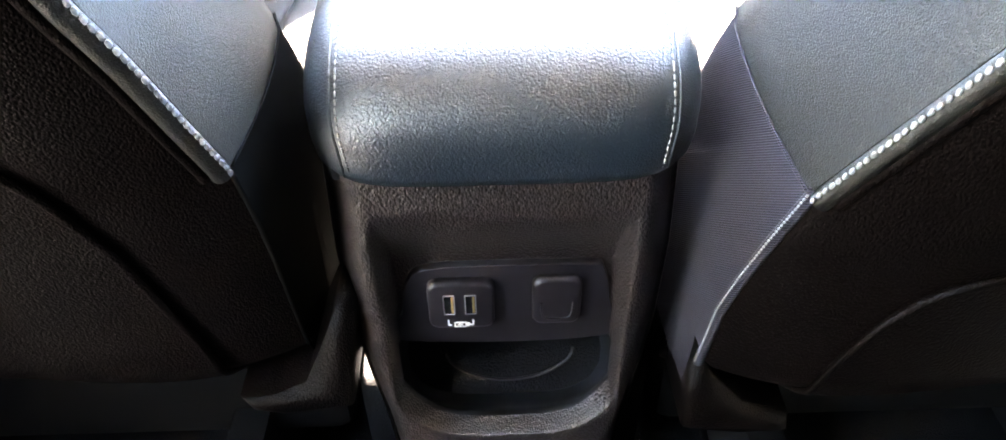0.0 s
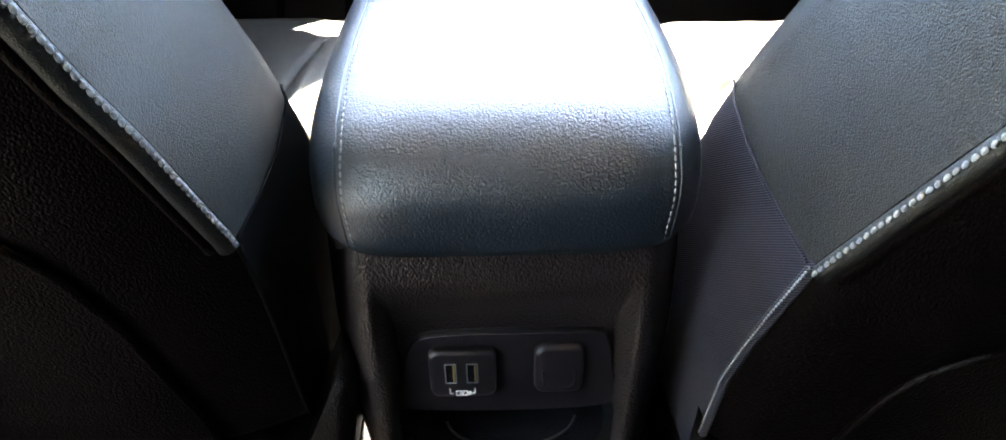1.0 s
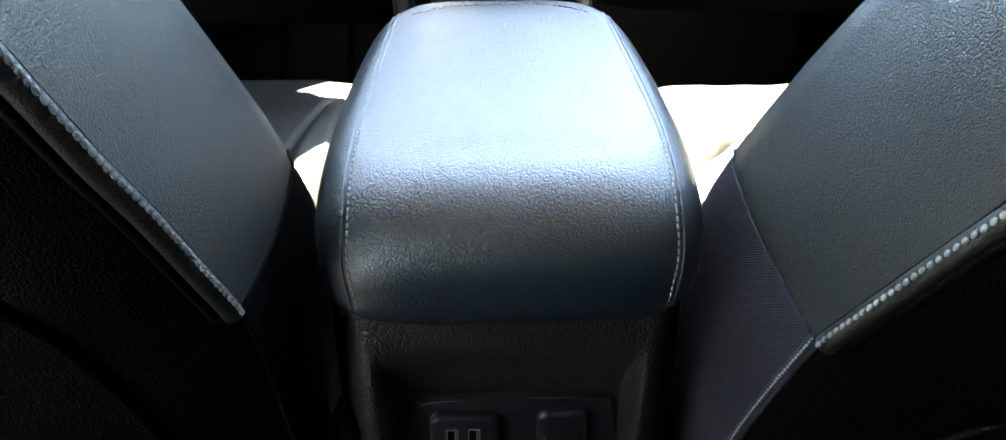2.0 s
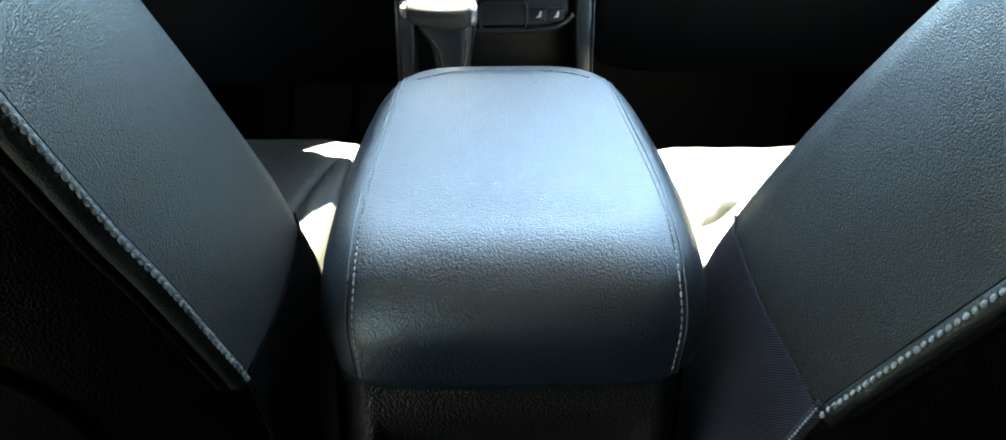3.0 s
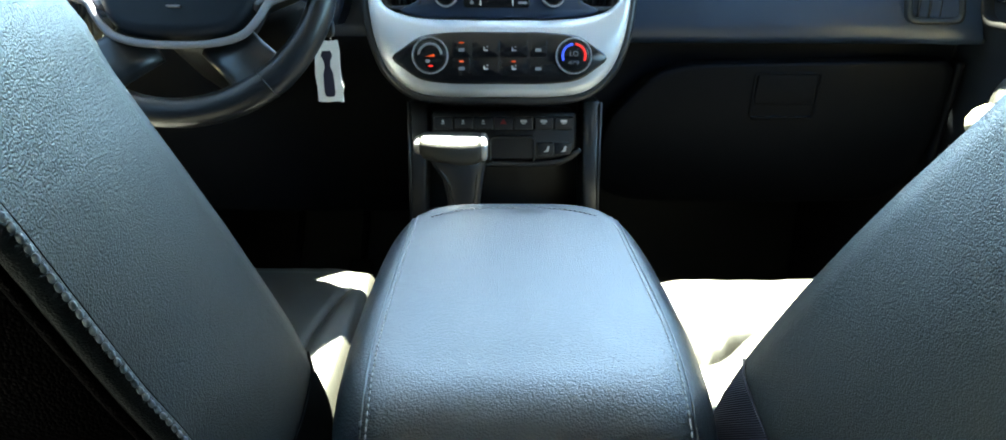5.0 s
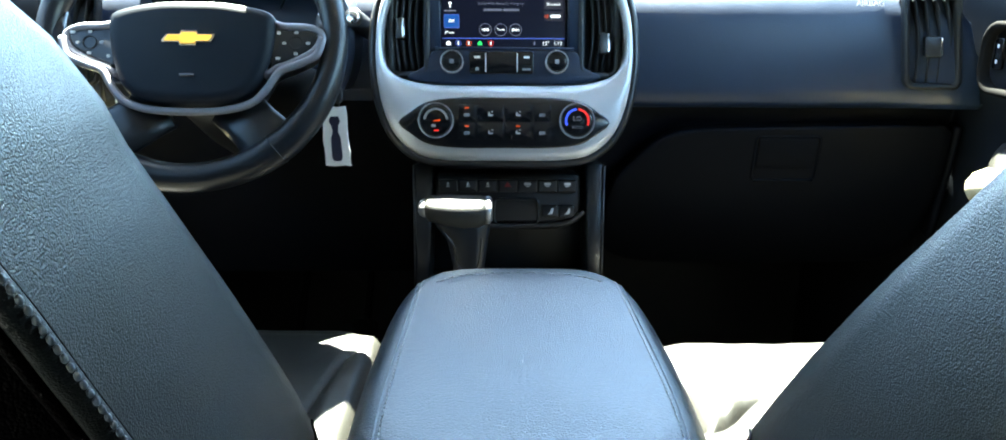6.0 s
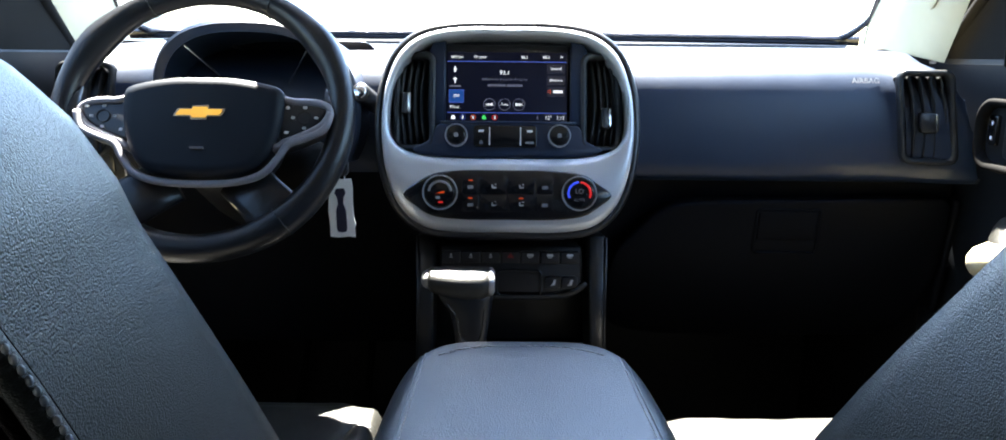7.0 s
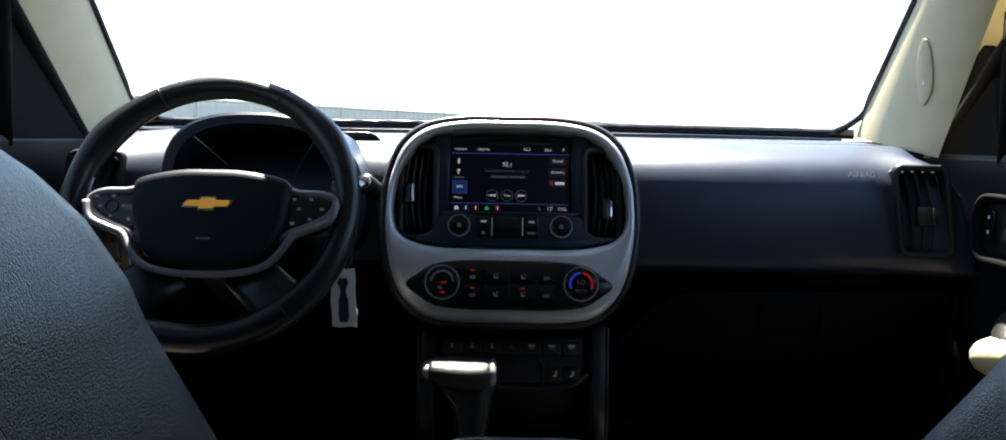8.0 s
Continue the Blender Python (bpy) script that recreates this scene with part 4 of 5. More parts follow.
part("shelf_lip", tube(catmull([tuple(LM @ Vector((x, y, -0.002))) for x, y in ((-0.10, 0.041), (-0.05, 0.034), (0.05, 0.034), (0.09, 0.040), (0.112, 0.056))], 30), 0.005, 8), SMOOTH, lower)
part("tray_floor", box(-0.118, 0.118, 1.02, 1.19, 0.425, 0.44, 0.004), RUBBER, lower)

# ---- gear selector ----
gear = thing("gear_selector", (-0.052, 1.02, 0.40), "black gear selector with a leather grip and satin ends", "gear lever")


def knob_ring(x, hy, hz, zc, n=20):
    return [Vector((x, 1.018 + hy * (abs(math.cos(a)) ** 0.8) * (1 if math.cos(a) > 0 else -1), zc + hz * (abs(math.sin(a)) ** 0.8) * (1 if math.sin(a) > 0 else -1))) for a in (2 * math.pi * k / n for k in range(n))]


part("grip", loft([knob_ring(x, hy, hz, zc) for x, hy, hz, zc in ((-0.113, 0.020, 0.012, 0.589), (-0.108, 0.026, 0.016, 0.587), (-0.085, 0.030, 0.0195, 0.584), (-0.06, 0.030, 0.022, 0.581), (-0.04, 0.028, 0.021, 0.582), (-0.0315, 0.025, 0.017, 0.585))]), LEATHER, gear)
part("end_button", loft([knob_ring(x, hy, hz, 0.588) for x, hy, hz in ((-0.1125, 0.019, 0.0115), (-0.1155, 0.019, 0.0115), (-0.1205, 0.015, 0.009), (-0.1225, 0.008, 0.005))]), SILVER_DARK, gear, "satin silver release button")
part("end_cap", loft([knob_ring(x, hy, hz, 0.585) for x, hy, hz in ((-0.032, 0.0255, 0.0175), (-0.027, 0.0255, 0.0175), (-0.0235, 0.020, 0.013))]), SILVER_DARK, gear, "satin silver end cap")


def neck_ring(z, cx, hx, hy, n=20):
    return [Vector((cx + hx * (abs(math.cos(a)) ** 0.75) * (1 if math.cos(a) > 0 else -1), 1.018 - 0.15 * (0.56 - z) + hy * (abs(math.sin(a)) ** 0.75) * (1 if math.sin(a) > 0 else -1), z)) for a in (2 * math.pi * k / n for k in range(n))]


part("neck", loft([neck_ring(z, cx, hx, hy) for z, cx, hx, hy in ((0.578, -0.066, 0.040, 0.024), (0.562, -0.062, 0.036, 0.025), (0.545, -0.057, 0.028, 0.024), (0.52, -0.056, 0.0235, 0.021), (0.495, -0.056, 0.0200, 0.019), (0.46, -0.056, 0.018, 0.018), (0.41, -0.056, 0.024, 0.024))]), SMOOTH, gear)
U = [Vector((x, 0.9905 - 0.15 * (0.56 - z), z)) for x, z in ((-0.083, 0.562), (-0.070, 0.545), (-0.066, 0.525), (-0.060, 0.513), (-0.050, 0.510), (-0.041, 0.513), (-0.036, 0.525), (-0.033, 0.555))]
part("neck_seam", tube(catmull([p + Vector((-0.005, 0, 0)) for p in U], 40), 0.0010, 6), GLOSS, gear, "thin seam round the thumb pad")
part("shaft", tube([(-0.05, 1.0, 0.42), (-0.05, 1.0, 0.32)], 0.012, 12), SMOOTH, gear)
part("collar", loft([neck_ring(z, -0.05, h, h) for z, h in ((0.430, 0.020), (0.432, 0.026), (0.424, 0.027), (0.418, 0.022))]), SMOOTH, gear)

# ---- steering wheel ----
WC, WT, WR = Vector((-0.372, 0.935, 0.810)), radians(24), 0.1655
WM = axes(WC, (1, 0, 0), (0, math.sin(WT), math.cos(WT)))
HM = WM @ Matrix.Translation((0.0085, -0.019, 0.0))
wheel = thing("steering_wheel", tuple(WC), "black leather steering wheel with satin silver spoke trim", "steering wheel")


def wheel_pt(a, r=WR, h=0.0):
    return WM @ Vector((r * math.cos(a), r * math.sin(a) * 0.965, h))


def rim_thick(a):
    """Thicker grips at ten and two, and along the lower right and left."""
    t = 0.0148 + 0.0022 * smoothstep(0.2, -0.9, math.sin(a))
    for c in (35, 145):
        t += 0.0035 * math.exp(-((math.degrees(a) - c) / 13) ** 2)
    for c in (232, 308):
        t += 0.0015 * math.exp(-((math.degrees(a) - c) / 16) ** 2)
    return t


rings = []
for k in range(96):
    a = 2 * math.pi * k / 96
    c, r = wheel_pt(a), rim_thick(a)
    out = (c - WC).normalized()
    nrm = WM.to_3x3() @ Vector((0, 0, 1))
    rings.append([c + out * r * math.cos(b) + nrm * r * 1.12 * math.sin(b) for b in (2 * math.pi * j / 16 for j in range(16))])
part("rim", loft(rings + [rings[0]], cap=False), WHEEL_LEATHER, wheel, "black leather rim")
for a in (63, 117, 308, 232):
    c = wheel_pt(radians(a))
    out = (c - WC).normalized()
    nrm = WM.to_3x3() @ Vector((0, 0, 1))
    r = rim_thick(radians(a)) + 0.0004
    part("rim_joint", tube([c + out * r * math.cos(b) + nrm * r * 1.12 * math.sin(b) for b in (2 * math.pi * j / 24 for j in range(24))], 0.0009, 5, True), SMOOTH, wheel)
# airbag cover
COVER = round_outline([(0, 0.0560), (0.035, 0.0555), (0.070, 0.0505), (0.089, 0.0440), (0.093, 0.030), (0.0905, 0.0), (0.081, -0.030), (0.066, -0.050), (0.040, -0.0585), (0, -0.0605)], 96)
cover_bm = plate(COVER, HM, -0.02, 0.0335, 0.009, 0.00001)
bend = HM.inverted()
for vert in cover_bm.verts:
    q = bend @ vert.co
    if q.z > 0:
        vert.co = HM @ Vector((q.x, q.y, q.z + 0.085 * q.y - 0.0060 * (q.x / 0.093) ** 2 - 0.0008 * (q.y / 0.058) ** 2))
cover = part("airbag_cover", cover_bm, COVER_SKIN, wheel)
BOW = [(-0.0290, -0.0030), (-0.0290, 0.0), (-0.0245, 0.0065), (-0.0095, 0.0065), (-0.0085, 0.0105), (0.0095, 0.0105), (0.0105, 0.0065), (0.0290, 0.0065), (0.0290, 0.0035), (0.0250, -0.0030),
       (0.0095, -0.0030), (0.0085, -0.0070), (-0.0095, -0.0070), (-0.0105, -0.0030)]
EM = HM @ Matrix.Translation((0.001, 0.0095, 0.0345))
part("emblem_rim", plate(BOW, EM, -0.006, 0.0012, 0.0), CHROME, cover, "bright emblem edge", smooth=False)
part("emblem", plate([(x * 0.90, y * 0.74 + 0.0006) for x, y in BOW], EM, -0.002, 0.0020, 0.0), GOLD, cover, "gold bar emblem", smooth=False)
part("cover_word", plate(rrect(0.015, 0.0022, 0.0006, 2, 0.0, -0.030), HM, 0.030, 0.0344, 0), GREY_INK, cover, smooth=False)
# hub and column behind
part("hub", loft([[HM @ Vector((x * k, y * k, h)) for x, y in COVER] for k, h in ((1.02, 0.0), (1.03, -0.02), (0.8, -0.05), (0.62, -0.07))]), PLASTIC, wheel)
# silver trim running from pod to pod under the cover
TRIM_OUT = [(-0.147, 0.018), (-0.140, -0.003), (-0.116, -0.015), (-0.099, -0.022), (-0.089, -0.038), (-0.072, -0.057), (-0.044, -0.0665), (0, -0.069), (0.044, -0.0665), (0.072, -0.057), (0.089, -0.038), (0.099, -0.022), (0.116, -0.015), (0.140, -0.003), (0.147, 0.018)]
path = catmull([tuple(HM @ Vector((x, y, 0.020))) for x, y in TRIM_OUT], 90)
part("lower_trim", tube(path, 0.0046, 8), SATIN, wheel, "satin silver trim strip", sharp=60)
for s in (-1, 1):
    arm = round_outline([(0, 0.034), (0.030, 0.034), (0.047, 0.029), (0.049, 0.010), (0.03, -0.012), (0, -0.018)], 60)
    # spoke arm from the hub to the rim
    prof = [(0.080, 0.035), (0.105, 0.036), (0.130, 0.035), (0.145, 0.029), (0.149, 0.018), (0.140, 0.001), (0.118, -0.012), (0.098, -0.020), (0.080, -0.026)]
    outl = [(p.x, p.y) for p in catmull([(x * s, y, 0) for x, y in prof], 60, True)]
    sp = part("spoke", plate(outl, HM, -0.012, 0.016, 0.005), SMOOTH, wheel)
    trim = part("spoke_trim", frame_plate(outl, shrink(outl, 0.0082), HM, [(0, 0.008), (0, 0.0175), (0.5, 0.0205), (1, 0.0175), (1, 0.010)]), SATIN, wheel, "satin silver spoke trim", sharp=60)
    keyo = shrink(outl, 0.0085)
    pad = part("key_pad", plate(keyo, HM, 0.010, 0.0180, 0.002), SMOOTH, wheel, "black spoke key pad")
    cx = 0.1165 * s
    part("key_ring", frame_plate(circle(0.0085, 24, cx, 0.012), circle(0.0068, 24, cx, 0.012), HM, [(0, 0.016), (0.3, 0.0196), (1, 0.0188), (1, 0.016)]), PLASTIC, pad)
    for du, dv in ((0, 0.0125), (0, -0.0125), (-0.0135, 0), (0.0135, 0)):
        part("key_mark", plate(rrect(0.0045, 0.0032, 0.0008, 3, cx + du, 0.012 + dv), HM, 0.017, 0.0187, 0), MID_INK, pad, smooth=False)
    part("key_mark", plate(rrect(0.0050, 0.0032, 0.0008, 3, cx - 0.020, -0.006 if s > 0 else 0.024), HM, 0.017, 0.0187, 0), WHITE_INK, pad, smooth=False)
    part("key_mark", plate(rrect(0.0040, 0.0036, 0.0008, 3, cx + (0.022 if s < 0 else -0.020), -0.004 if s < 0 else 0.024), HM, 0.017, 0.0187, 0), WHITE_INK, pad, smooth=False)
    # outer end joining the rim
    e0, e1 = WM @ Vector((0.145 * s, 0.012, 0.0)), wheel_pt(radians(-3) if s > 0 else radians(183))
    part("spoke_end", loft([[p + WM.to_3x3() @ Vector((0, hv * math.cos(b), hw * math.sin(b))) for b in (2 * math.pi * j / 12 for j in range(12))] for p, hv, hw in ((e0, 0.024, 0.012), (e0.lerp(e1, 0.5), 0.022, 0.012), (e1, 0.034, 0.012))]), WHEEL_LEATHER, wheel)
    # lower spokes
    a0, a1 = HM @ Vector((0.055 * s, -0.068, 0.002)), wheel_pt(radians(308 if s > 0 else 232), WR - 0.004)
    d = (a1 - a0).normalized()
    side = d.cross(WM.to_3x3() @ Vector((0, 0, 1)))
    part("lower_spoke", loft([[p + side * hv * (abs(math.cos(b)) ** 0.6) * (1 if math.cos(b) > 0 else -1) + (WM.to_3x3() @ Vector((0, 0, 1))) * (hw * math.sin(b) + lift) for b in (2 * math.pi * j / 16 for j in range(16))] for p, hv, hw, lift in ((a0 - d * 0.02, 0.030, 0.012, -0.004), (a0.lerp(a1, 0.35), 0.030, 0.011, 0.0), (a0.lerp(a1, 0.75), 0.032, 0.011, 0.002), (a1, 0.040, 0.012, 0.0))]), SMOOTH, wheel, "grey-black lower spoke")

# ---- steering column, key and tag ----
column = thing("steering_column", (-0.376, 1.09, 0.70), "black plastic steering column shroud", "steering column")
nrm = WM.to_3x3() @ Vector((0, 0, 1))
part("shroud", loft([[WC - nrm * d + WM.to_3x3() @ Vector((w * (abs(math.cos(b)) ** 0.7) * (1 if math.cos(b) > 0 else -1), h * math.sin(b) - 0.012, 0)) for b in (2 * math.pi * j / 24 for j in range(24))] for d, w, h in ((0.065, 0.055, 0.050), (0.075, 0.062, 0.058), (0.20, 0.070, 0.066), (0.30, 0.070, 0.066))]), PLASTIC, column)
part("key_barrel", tube([(-0.345, 1.040, 0.738), (-0.300, 1.030, 0.740), (-0.262, 1.018, 0.742), (-0.252, 1.012, 0.742), (-0.246, 1.008, 0.742)], lambda t: 0.034 - 0.012 * t ** 3, 18), RUBBER, column)
part("indicator_stalk", tube([tuple(WC - nrm * 0.10 + Vector((-0.05, 0, 0))), tuple(WC - nrm * 0.085 + Vector((-0.165, 0, 0.015)))], lambda t: 0.0075 + 0.002 * t, 10), SMOOTH, column)
key = thing("ignition_key", (-0.235, 1.00, 0.742), "key in the ignition with its ring", "key")
part("key_bow", plate(rrect(0.030, 0.022, 0.006, 4), axes((-0.228, 1.0, 0.742), (1, -0.3, 0), (0, 0, 1)), -0.003, 0.003, 0.001), SMOOTH, key)
part("key_ring", tube([(-0.226 + 0.008 * math.cos(2 * math.pi * k / 20), 0.996, 0.738 + 0.013 * math.sin(2 * math.pi * k / 20) - 0.008) for k in range(20)], 0.0011, 6, True), CHROME, key, "thin bright key ring")
tag = thing("key_tag", (-0.212, 0.994, 0.644), "white card key tag with a dark bottle print, hanging", "key tag")
TM = axes((-0.2235, 0.993, 0.689), (1, 0.05, 0.03), (-0.07, 0.0, 1))
part("card", plate([(-0.0155, -0.037), (-0.004, -0.0385), (0.009, -0.0375), (0.0165, -0.039), (0.0160, -0.028), (0.0178, -0.020), (0.0158, -0.012), (0.0155, 0.010), (0.0165, 0.026), (0.0150, 0.0385), (0.004, 0.0375), (-0.008, 0.040), (-0.0150, 0.0385), (-0.0148, 0.015), (-0.0165, -0.004), (-0.0152, -0.018)], TM, -0.0008, 0.0008, 0.0003), TAG_WHITE, tag, smooth=False)
BOTTLE = [(0, 0.026), (0.0050, 0.026), (0.0072, 0.020), (0.0040, 0.013), (0.0034, 0.006), (0.0062, -0.002), (0.0068, -0.026), (0.0052, -0.031), (0, -0.032)]
part("print", plate(mirrored(BOTTLE), TM, 0.0, 0.0012, 0), TAG_DARK, tag, "dark printed bottle shape", smooth=False)

# ---- pedals ----
for x, w, nmx in ((-0.40, 0.075, "brake_pedal"), (-0.27, 0.05, "accelerator_pedal")):
    ped = thing(nmx, (x, 1.50, 0.0), "dark rubber-faced " + nmx.replace("_", " "), "pedal")
    PM = axes((x, 1.38, 0.20), (1, 0, 0), (0, 0.6, 1))
    pad = part("pad", plate(rrect(w, 0.06 if w > 0.06 else 0.12, 0.01, 4), PM, -0.012, 0.006, 0.003), RUBBER, ped)
    part("arm", tube([tuple(PM @ Vector((0, 0, -0.008))), (x, 1.50, 0.30), (x, 1.55, 0.45), (x, 1.60, 0.55)], 0.008, 8), RUBBER, ped)

# ---- front seats ----
REAR = [(0.20, 0.475), (0.29, 0.440), (0.40, 0.420), (0.50, 0.398), (0.60, 0.356), (0.75, 0.290), (0.85, 0.247), (0.95, 0.205), (1.02, 0.185)]


def build_seat(s, edge, fore, shift, pocket_line, hinge, label):
    """A front seat; s: -1 for the driver's. edge, fore: (z, x) of the rear and front edge on the console side."""
    seat = thing("front_seat", (0.42 * s, 0.62, 0.0), label, "car seat", "front seats")
    out, rise, foot = 0.665, (0.016 if s < 0 else 0.042), (0.508 if s < 0 else 0.497)

    def rear(z):
        return lerp_table(REAR, z) + shift

    def inner(z):
        return lerp_table(edge, z)

    def inner_fore(z):
        return lerp_table(fore, z)

    def thick(z):
        return 0.185

    # rear cover: u from the console side outwards, v upwards
    def back(u, v, lift=0.0):
        z = 0.215 + 0.80 * v
        xi = inner(z)
        x = xi + (out - xi) * u
        roll = min(u / 0.22, 1.0)
        bulge = 0.035 * math.sin(roll * math.pi / 2) ** 0.8 - 0.012 * smoothstep(0.25, 0.6, u)
        round_off = 0.10 * max(0, (z - 0.93) / 0.085) ** 2
        tuck = 0.05 * smoothstep(0.30, 0.215, z) if z < 0.30 else 0.0
        return Vector((x * s, rear(z) - bulge - lift + round_off + tuck, z))

    def back_at(x, z, lift=0.0):
        return back((x - inner(z)) / (out - inner(z)), (z - 0.215) / 0.80, lift)

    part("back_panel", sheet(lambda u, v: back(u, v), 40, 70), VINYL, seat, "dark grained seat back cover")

    # leather flank between the piping and the front edge
    def flank(u, v):
        z = foot + (1.0 - foot) * v + (rise * u - 0.004 * u * (1 - u)) * (1 - v)
        xi = inner(z) + (inner_fore(z) - inner(z)) * u - 0.006 * math.sin(math.pi * u) + 0.006 * smoothstep(0.88, 1.0, u)
        return Vector((xi * s, rear(z) + thick(z) * u + 0.004 * smoothstep(0.86, 1.0, u), z))
    part("side_bolster", sheet(flank, 24, 50), LEATHER, seat)

    # cloth side below the seam; the driver's has shade put into its colour
    def skirt(u, v):
        z0 = foot + rise * u - 0.004 * u * (1 - u)
        z = 0.235 + (z0 - 0.235) * v
        xi = inner(z) + (inner_fore(z) - inner(z)) * u + 0.002 - 0.004 * math.sin(math.pi * u) + 0.005 * smoothstep(0.90, 1.0, u)
        return Vector((xi * s, rear(z) + thick(z) * u + 0.004 * smoothstep(0.86, 1.0, u), z))
    part("side_skirt", sheet(skirt, 16, 30), RIB if s > 0 else FABRIC, seat, "finely ribbed side cloth" if s > 0 else "side cloth darkened to stand in for shade")

    # front cushion of the backrest
    def front(u, v):
        z = 0.40 + 0.615 * v
        xi = inner_fore(z) + 0.011
        x = xi + (out - xi) * u
        hollow = 0.05 * math.sin(math.pi * u) ** 0.5
        return Vector((x * s, rear(z) + thick(z) - hollow + 0.0, z))
    part("backrest_front", sheet(front, 24, 24), LEATHER, seat)

    # top roll
    def top(u, v):
        xi = inner(1.0) + 0.0
        x = xi + (out - xi) * u
        a = math.pi * v
        return Vector((x * s, rear(1.0) + thick(1.0) * 0.5 * (1 - math.cos(a)), 1.0 + 0.03 * math.sin(a)))
    part("top_roll", sheet(top, 24, 10), LEATHER, seat)

    # piping along the rear edge of the bolster, with its cross stitches
    path = [Vector(((inner(z) + 0.0005) * s, rear(z) - 0.003, z)) for z in (foot + (0.997 - foot) * k / 60 for k in range(61))]
    pipe = part("piping", tube([p + Vector((0.0035 * s, -0.0045, 0)) for p in path], 0.0068, 12), LEATHER, seat, "raised leather piping")
    lay = [p + Vector((-0.0042 * s, -0.0070, 0.001)) for p in path]
    part("piping_stitches", stitches(lay, 0.0046, 0.0013, 0.0017, Vector((-0.14 * s, 0.26, 0.04))), CORD if s < 0 else THREAD, pipe, "pale thread stitches")
    grv = [p + Vector((0.0125 * s, -0.0085, 0.0)) for p in path]
    part("piping_welt", tube(grv, 0.0042, 8), VINYL, pipe)
    # seam over the flank, and the fine seam that runs down to the hinge cover
    seam = [flank(k / 30, 0.0) + Vector((-0.0012 * s, 0, 0.001)) for k in range(31)]
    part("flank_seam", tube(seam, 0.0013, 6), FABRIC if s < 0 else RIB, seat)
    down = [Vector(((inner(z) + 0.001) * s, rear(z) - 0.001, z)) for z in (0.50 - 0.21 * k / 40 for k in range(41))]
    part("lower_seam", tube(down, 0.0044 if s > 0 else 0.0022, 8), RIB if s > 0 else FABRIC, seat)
    if s > 0:
        part("seam_thread", stitches([p + Vector((-0.0040 * s, -0.0014, 0)) for p in down], 0.0026, 0.0008, 0.0009), THREAD, seat, "fine pale thread")

    # pocket seam: a raised edge sweeping over the back cover
    line = catmull([(x, z, 0) for x, z in pocket_line], 41)
    part("pocket_edge", tube([back_at(p.x, p.y, 0.0030) for p in line], 0.0036, 8), VINYL, seat)
    rows = []
    for p in line[::2]:
        rows.append([back_at(p.x + (out - 0.004 - p.x) * j / 16, p.y, 0.0062) for j in range(17)])
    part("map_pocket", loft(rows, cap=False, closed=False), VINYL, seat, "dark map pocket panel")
    # lower edge roll
    low = [back(k / 30, 0.0) + Vector((0, 0.004, -0.004)) for k in range(31)]
    part("lower_edge", tube(low, 0.010, 8), VINYL, seat)

    # hinge cover at the lower inner corner
    ring = [Vector((x * s, y, z)) for x, y, z in hinge]
    cen = sum(ring, Vector()) / len(ring)
    bm = loft([[p + Vector((0, 0.09, 0)) for p in ring], [p + Vector((0, 0.006, 0)) for p in ring], [cen.lerp(p, 0.96) + Vector((0, 0.001, 0)) for p in ring], [cen.lerp(p, 0.82) + Vector((0, -0.004, 0)) for p in ring]])
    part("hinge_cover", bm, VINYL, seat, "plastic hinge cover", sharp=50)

    # seat cushion with raised bolsters
    def cush(u, v):
        x = 0.158 + 0.495 * u
        y = 0.560 + ((0.445 if s < 0 else 0.402) - 0.026 * smoothstep(0.235, 0.158, x)) * v
        side = abs(2 * u - 1)
        z = 0.434 - 0.034 * smoothstep(0.90, 1.0, side) ** 1.5 - 0.040 * smoothstep(0.88, 1.0, v) ** 1.7
        if s < 0:
            # side pad with a rounded tip, and a seam along the front
            seam = 0.224 - 0.021 * max(0.0, (y - 0.74) / 0.145) ** 2
            d = min(seam - x, (0.892 - y) * 0.8)
            z += 0.016 * smoothstep(0.0, 0.022, d) - 0.005 * math.exp(-(d / 0.0045) ** 2)
            z -= 0.0022 * math.exp(-((y - 0.957) / 0.004) ** 2)
        else:
            # padded rear part behind a wrinkled crease, and the flank falling to the console
            d = 0.688 + 0.072 * smoothstep(0.188, 0.275, x) - y
            z += 0.028 * smoothstep(0.0, 0.024, d) - 0.036 * math.exp(-((d + 0.004) / 0.014) ** 2) * smoothstep(0.64, 0.55, x)
            z += 0.0090 * noise.noise(Vector((x * 60, y * 16, 3))) * math.exp(-((d + 0.022) / 0.018) ** 2)
            z -= 0.060 * smoothstep(0.214, 0.162, x) * smoothstep(0.86, 0.79, y) * smoothstep(-0.01, -0.03, d)
        z += 0.0030 * noise.noise(Vector((x * 9, y * 9, s))) + 0.0014 * noise.noise(Vector((x * 30, y * 22, s)))
        return Vector((x * s, y, z))
    part("seat_cushion", sheet(cush, 110, 100), LEATHER, seat, sharp=80)
    skirt_ring = [cush(k / 20, 1.0) for k in range(21)]
    part("cushion_front", loft([skirt_ring, [p + Vector((0, 0.012, -0.03)) for p in skirt_ring], [p + Vector((0, 0.002, -0.11)) for p in skirt_ring]], cap=False, closed=False), LEATHER, seat)
    sidep = [cush(0, k / 20) for k in range(21)]
    part("cushion_side", loft([sidep, [p + Vector((0.004 * s, 0, -0.10)) for p in sidep]], cap=False, closed=False), LEATHER, seat)
    part("seat_base", box(min(0.158 * s, 0.64 * s), max(0.158 * s, 0.64 * s), 0.50, 0.94, 0.08, 0.40, 0.02), RUBBER, seat)
